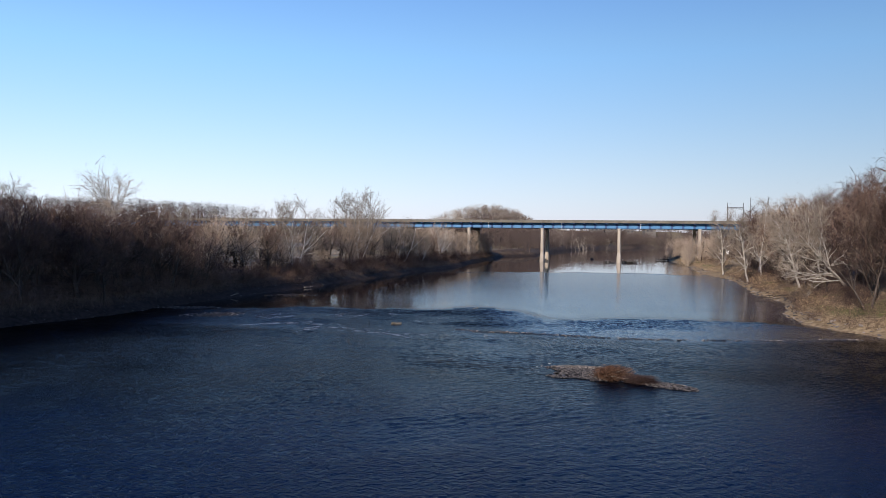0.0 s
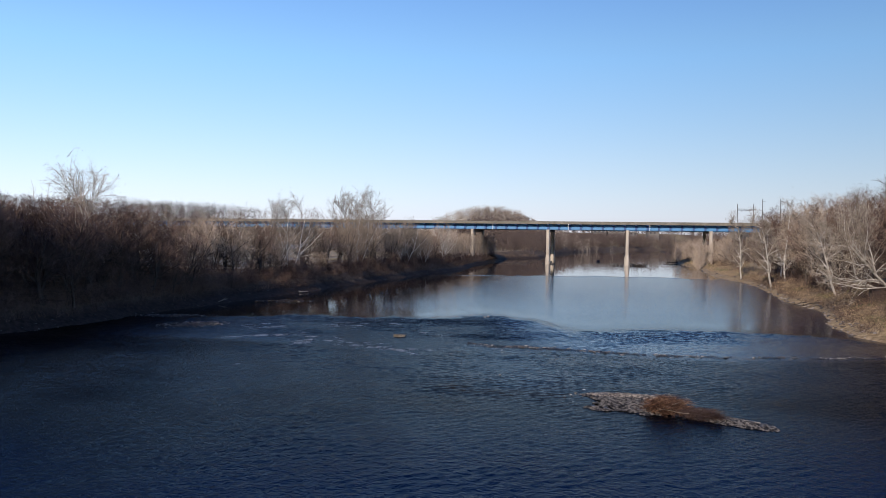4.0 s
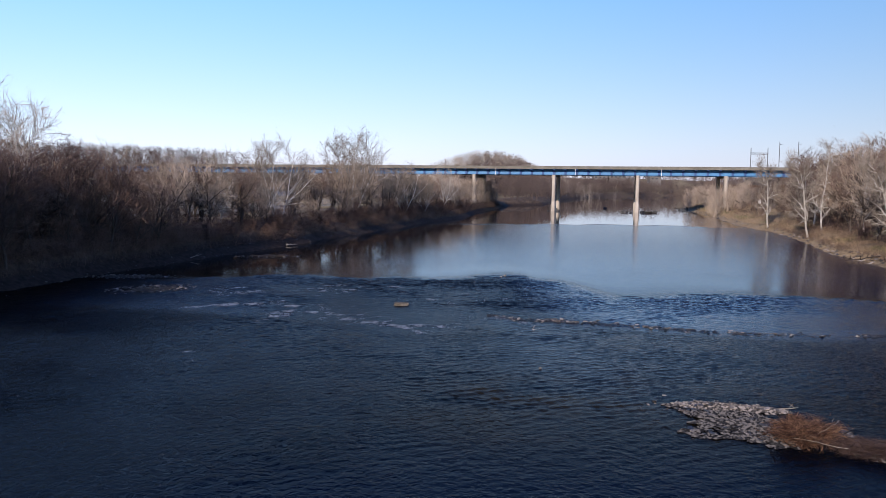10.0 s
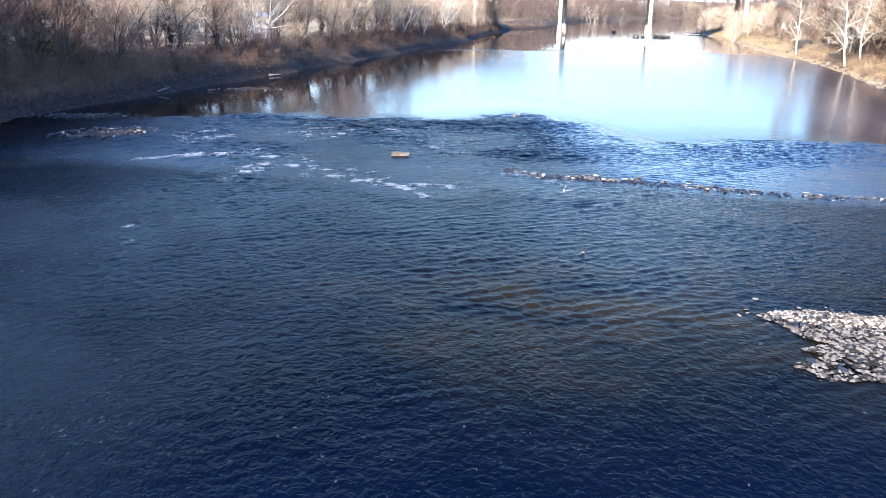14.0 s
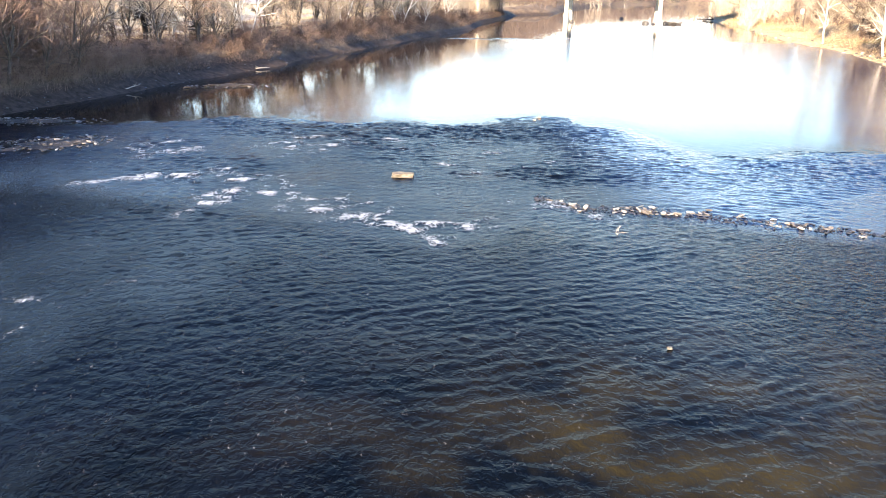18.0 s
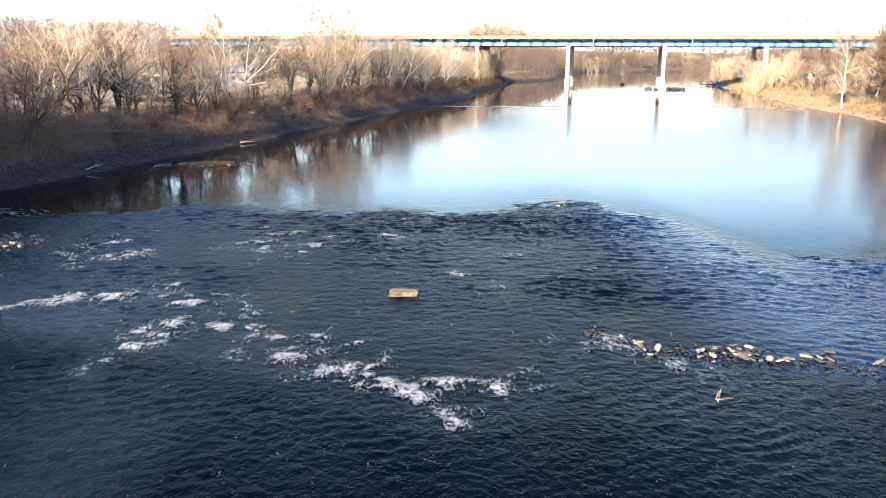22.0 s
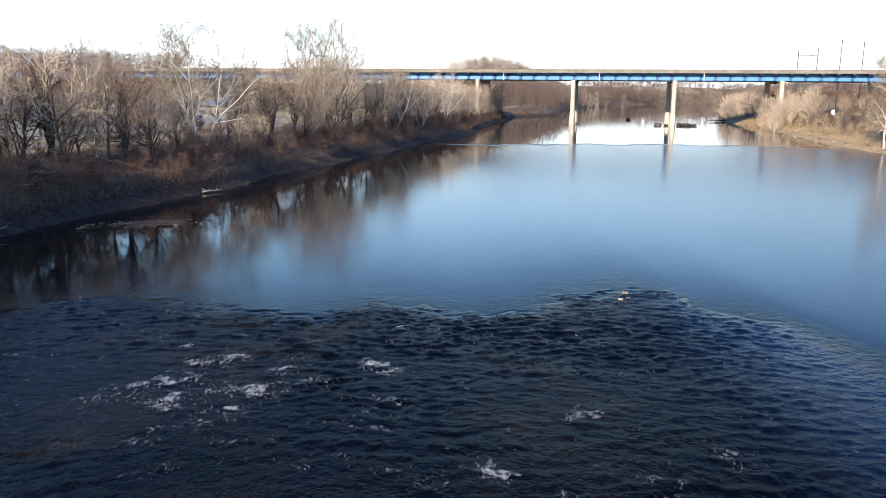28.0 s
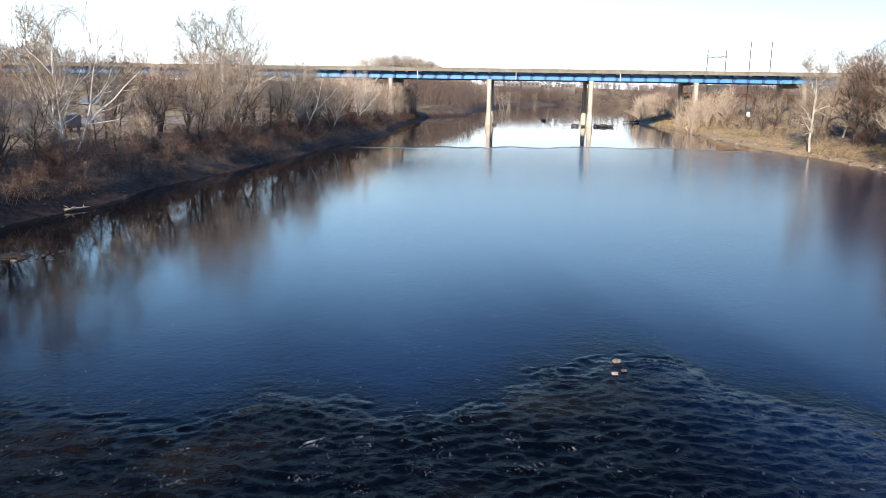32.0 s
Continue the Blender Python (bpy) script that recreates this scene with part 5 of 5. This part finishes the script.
for x, y, s in ((90, 368, 2.4), (92, 367.3, 2.6), (94.3, 366.6, 2.2), (82.5, 370, 2.4), (84, 365.5, 1.4)):
    boulder("boulder", "dark rock beside the bridge columns", x, y, 0.2, (s * 1.2, s * 0.8, s * 0.62), M_WET, x)
logs("snag", "bleached forked branch standing in the shallows", [((5.8, 87.0, -0.1), (5.9, 87.15, 0.42), 0.011), ((5.75, 87.1, 0.05), (6.3, 87.05, 0.14), 0.011), ((5.72, 87.05, 0.1), (5.95, 87.2, 0.4), 0.01)], M_WOOD, 12)

M_MUD = material("wet_mud", [(0.012, 0.009, 0.007), (0.032, 0.024, 0.018)], scale=5, rough=0.75, bump=0.8)
# gravel bar in the shade, muddy debris spit
for cx, cy, ax, ay, turn, count, wet, label in ((-30.2, 108.3, 4.2, 2.7, 40, 210, 0.75, "rusty-brown gravel bar with a few pale stones by the riffle"), (-36, 118.2, 5.4, 1.9, 5, 150, 0.85, "dark gravel bar below the wooded bank")):
    bar = mound("gravel_bar", (cx, cy, 0), (ax * 0.9, ay * 0.9), turn, 0.1, M_RUSTY if wet < 0.6 else M_BED, label, 7 + ax)
    for k in range(count):
        a, q = rng.uniform(0, 6.283), math.sqrt(rng.random()) * 1.15
        stone(bar, ax * q * math.cos(a), ay * q * math.sin(a), 0.12 * max(0, 1 - q * q) + 0.01, rng.choice((0.14, 0.2, 0.28, 0.38)), rng, wet)
spit = mound("debris_spit", (-25.6, 145.0, 0), (3.6, 1.5), 12, 0.3, M_MUD, "low spit of dark mud and drift in the water", 9)
for k in range(60):
    a, q = rng.uniform(0, 6.283), math.sqrt(rng.random()) * 1.3
    stone(spit, 4.2 * q * math.cos(a), 1.7 * q * math.sin(a), 0.2 * max(0, 1 - q * q), rng.choice((0.2, 0.3, 0.4)), rng, 1.0)
logs("drift_logs", "dark drift branches stranded on the mud spit", [((-28.5, 143.5, 0.1), (-25, 145.5, 0.3), 0.07), ((-26, 144.6, 0.3), (-23.6, 144.6, 0.1), 0.05), ((-30.5, 142.0, 0.1), (-28.8, 143, 0.2), 0.06)], M_BED, 21)
logs("drift_logs", "pale stranded log at the foot of the muddy bank", [((-27.0, 164.5, 0.2), (-25.4, 166.4, 0.25), 0.1)], M_WOOD, 22)
logs("drift_logs", "pale stranded log on the muddy shore", [((-35.6, 138.2, 0.3), (-34.4, 139.6, 0.7), 0.06)], M_WOOD, 23)
logs("fallen_tree", "fallen tree lying out over the water's edge", [((66, 146, 0.9), (60.5, 145.6, 0.3), 0.13), ((64.5, 148, 0.8), (61.5, 147.6, 0.3), 0.09), ((65.5, 144.4, 0.6), (62.0, 144, 0.2), 0.07)], M_DARK_BARK, 24)
logs("fallen_tree", "leaning dead trunk over the grassy bank", [((121, 330, 2.0), (112, 322, 6.5), 0.3)], M_DARK_BARK, 25)
logs("fallen_tree", "dark fallen limb at the far water's edge", [((126, 419, 0.5), (118, 417, 0.6), 0.35), ((128, 423, 0.4), (122, 414, 2.4), 0.2)], M_DARK_BARK, 26)


def edge_stones(name, label, side, y0, y1, count, seed, wet, sizes):
    """Stones strewn along a shore."""
    r = random.Random(seed)
    shore = tagged(empty(name), label, "stones")
    for k in range(count):
        y = r.uniform(y0, y1)
        x = float(right_edge(y)) + r.uniform(-0.6, 2.4) if side > 0 else float(left_edge(y)) - r.uniform(-0.8, 1.6)
        stone(shore, x, y, float(ground_height(x, y)) + 0.05, r.choice(sizes), r, wet)


edge_stones("shore_stones", "pale stones along the sandy shore", 1, 84, 210, 280, 41, 0.1, (0.25, 0.35, 0.5, 0.7))
edge_stones("shore_stones", "pale stones along the grassy shore", 1, 210, 400, 160, 42, 0.1, (0.3, 0.5, 0.8))
edge_stones("shore_stones", "dark wet stones along the muddy shore", -1, 95, 280, 150, 43, 1.0, (0.2, 0.28, 0.4))


# ---- right bank: railway ----
def pole(x, y, top, label):
    base = float(ground_height(x, y))
    thing = tagged(empty("catenary_pole", pose(x, y, base)), label, "pole", "railway poles")
    v, f = tubes([(Vector((0, 0, -0.5)), Vector((0, 0, top - base)), 0.22, 0.14)], 8)
    mesh_object("mast", v, f, M_STEEL, thing)
    v, f = tubes([(Vector((-0.1, 0, top - base - 1.2)), Vector((1.6, 0, top - base - 1.0)), 0.06, 0.05)], 5)
    mesh_object("arm", v, f, M_STEEL, thing)
    return thing


pole(157, 388, 32.4, "tall dark steel railway catenary mast")
pole(165.7, 388, 32.6, "tall dark steel railway catenary mast")


def portal():
    base = float(ground_height(168, 440))
    thing = tagged(empty("catenary_portal", pose(165, 440, base)), "dark steel railway portal of two masts and a beam", "portal")
    high = 32.3 - base
    for x in (0, 8.9):
        v, f = tubes([(Vector((x, 0, -0.5)), Vector((x, 0, high)), 0.24, 0.18)], 8)
        mesh_object("mast", v, f, M_STEEL, thing)
    v, f = tubes([(Vector((-0.4, 0, high - 2.6)), Vector((9.4, 0, high - 2.6)), 0.14, 0.14), (Vector((0, 0, high - 3.3)), Vector((8.9, 0, high - 3.3)), 0.09, 0.09)] + [(Vector((1.48 * k, 0, high - 3.3 + 0.7 * (k % 2))), Vector((1.48 * (k + 1), 0, high - 2.6 - 0.7 * (k % 2))), 0.05, 0.05) for k in range(6)], 6)
    mesh_object("beam", v, f, M_STEEL, thing)
    for k in (2.2, 6.6):
        v, f = tubes([(Vector((k, 0, high - 2.6)), Vector((k, 0, high - 4.3)), 0.06, 0.06)], 5)
        mesh_object("hanger", v, f, M_STEEL, thing)


portal()


def viaduct():
    thing = tagged(empty("railway_viaduct", pose(136, 404, 0, 0, 0, -3)), "dark rusty steel railway viaduct behind bare trees", "viaduct")
    bm = bmesh.new()
    box(bm, (0, 0, 11.3), (120, 0.4, 12.6))
    box(bm, (0, -0.3, 12.6), (120, 5.5, 12.8))
    part("plate_girder", bm, M_RUST, thing)
    for k in range(8):
        bm = bmesh.new()
        box(bm, (4 + 15 * k, 0.5, 0), (5.2 + 15 * k, 4.5, 11.3), 0.06)
        part("trestle_pier", bm, M_RUST, thing)
    for k in range(30):
        bm = bmesh.new()
        box(bm, (4 * k, -0.3, 12.8), (4 * k + 0.1, -0.2, 13.9))
        part("railing_post", bm, M_STEEL, thing)
    bm = bmesh.new()
    box(bm, (0, -0.28, 13.85), (120, -0.22, 13.93))
    box(bm, (0, -0.28, 13.35), (120, -0.22, 13.41))
    part("railing", bm, M_STEEL, thing)
    bm = bmesh.new()
    box(bm, (13, 1, 12.8), (21, 4.2, 16.2), 0.15)
    part("equipment_house", bm, M_STEEL, thing, "dark equipment house on the viaduct")


viaduct()


def sign(x, y):
    thing = tagged(empty("river_sign", pose(x, y, float(ground_height(x, y)))), "small white notice board on a post on the grass", "sign")
    part("post", box(bmesh.new(), (-0.08, -0.08, -0.3), (0.08, 0.08, 2.4), 0.02), M_STEEL, thing)
    part("board", box(bmesh.new(), (-0.5, -0.14, 1.3), (0.5, -0.09, 2.7), 0.02), M_WHITE, thing)


sign(119.5, 318)


# ---- left clearing: sheds, stacked racks, parked trailers ----
def shed(x, y, long, deep, high, turn, label):
    base = float(ground_height(x, y))
    thing = tagged(empty("shed", pose(x, y, base, 0, 0, turn)), label, "shed", "buildings in the clearing")
    part("wall", box(bmesh.new(), (-long / 2, -deep / 2, -0.4), (long / 2, deep / 2, high), 0.03), M_WALL, thing)
    bm = bmesh.new()
    o = 0.5
    pts = [(-long / 2 - o, -deep / 2 - o, high + 0.004), (long / 2 + o, -deep / 2 - o, high + 0.004), (long / 2 + o, 0, high + 1.3), (-long / 2 - o, 0, high + 1.3), (-long / 2 - o, deep / 2 + o, high + 0.004), (long / 2 + o, deep / 2 + o, high + 0.004)]
    lo, up = [bm.verts.new(p) for p in pts], [bm.verts.new((p[0], p[1], p[2] + 0.2)) for p in pts]
    for a in ((0, 1, 2, 3), (3, 2, 5, 4)):
        bm.faces.new([up[i] for i in a])
        bm.faces.new([lo[i] for i in a[::-1]])
    for a, b in ((0, 1), (1, 2), (2, 5), (5, 4), (4, 3), (3, 0)):
        bm.faces.new((lo[a], lo[b], up[b], up[a]))
    part("roof", bm, M_ROOF, thing, "pale grey metal roof")
    for k in range(int(long / 4)):
        wx_ = -long / 2 + 2 + 4 * k
        part("window", box(bmesh.new(), (wx_ - 0.6, -deep / 2 - 0.04, 1.1), (wx_ + 0.6, -deep / 2 - 0.005, 2.1)), M_GLASS, thing)
    part("door", box(bmesh.new(), (long / 2 - 1.6, -deep / 2 - 0.05, 0), (long / 2 - 0.6, -deep / 2 - 0.006, 2.1)), M_STEEL, thing)


shed(-66, 214, 14, 7, 2.8, 20, "long low shed with a grey roof")
shed(-60, 246, 12, 6, 2.8, 5, "low pale shed with a grey roof")
shed(-56, 300, 16, 8, 3.2, -10, "low pale building with a grey roof among trees")
shed(-80, 190, 16, 7, 3.0, 25, "low pale building with a grey roof")
shed(-38, 322, 12, 7, 3.2, -5, "low pale building behind bank trees")


# plain tiers added to stand in for pale stacked bands in the clearing
def rack(x, y, turn):
    thing = tagged(empty("storage_rack", pose(x, y, float(ground_height(x, y)), 0, 0, turn)), "open grey metal rack of stacked tiers", "rack", "racks in the clearing")
    for k in range(4):
        part("shelf", box(bmesh.new(), (-6, -0.6, 0.9 + 1.0 * k), (6, 0.6, 1.15 + 1.0 * k), 0.08), M_ROOF, thing)
    for xx in (-5.8, -2, 2, 5.8):
        part("post", box(bmesh.new(), (xx - 0.06, -0.5, -0.3), (xx + 0.06, -0.38, 4.4)), M_STEEL, thing)


for x, y in ((-64, 232), (-70, 226), (-58, 222)):
    rack(x, y, 8)


def trailer(x, y, turn, label):
    thing = tagged(empty("trailer", pose(x, y, float(ground_height(x, y)), 0, 0, turn)), label, "trailer", "trailers in the clearing")
    part("body", box(bmesh.new(), (-2.6, -1.1, 0.6), (2.6, 1.1, 2.7), 0.15), M_ROOF, thing)
    for xx, yy in ((-1.2, -1.15), (-1.2, 1.15), (1.2, -1.15), (1.2, 1.15)):
        bm = bmesh.new()
        bmesh.ops.create_cone(bm, cap_ends=True, segments=14, radius1=0.36, radius2=0.36, depth=0.22, matrix=pose(xx, yy, 0.34, 90))
        part("wheel", bm, M_STEEL, thing, "black rubber wheel")


for x, y, a in ((-49, 193, 30), (-53, 205, 10), (-46, 228, 80), (-58, 190, 20)):
    trailer(x, y, a, "grey box trailer parked in the clearing")

# ---- far pale buildings beyond the woods ----
for x, y, w, h in ((246, 1190, 20, 9), (272, 1195, 24, 10), (296, 1190, 12, 8), (330, 1200, 16, 9)):
    thing = tagged(empty("far_building", pose(x, y, float(ground_height(x, y)) + 4)), "distant pale flat-roofed building above the woods", "building", "far buildings")
    part("wall", box(bmesh.new(), (-w / 2, -8, -6), (w / 2, 8, h)), M_WALL, thing)
    part("roof", box(bmesh.new(), (-w / 2 - 0.5, -8.5, h + 0.004), (w / 2 + 0.5, 8.5, h + 0.7)), M_ROOF, thing)
    for k in range(int(w / 6)):
        part("window", box(bmesh.new(), (-w / 2 + 2 + 6 * k, -8.1, h - 3.5), (-w / 2 + 5 + 6 * k, -8.01, h - 1.2)), M_GLASS, thing)
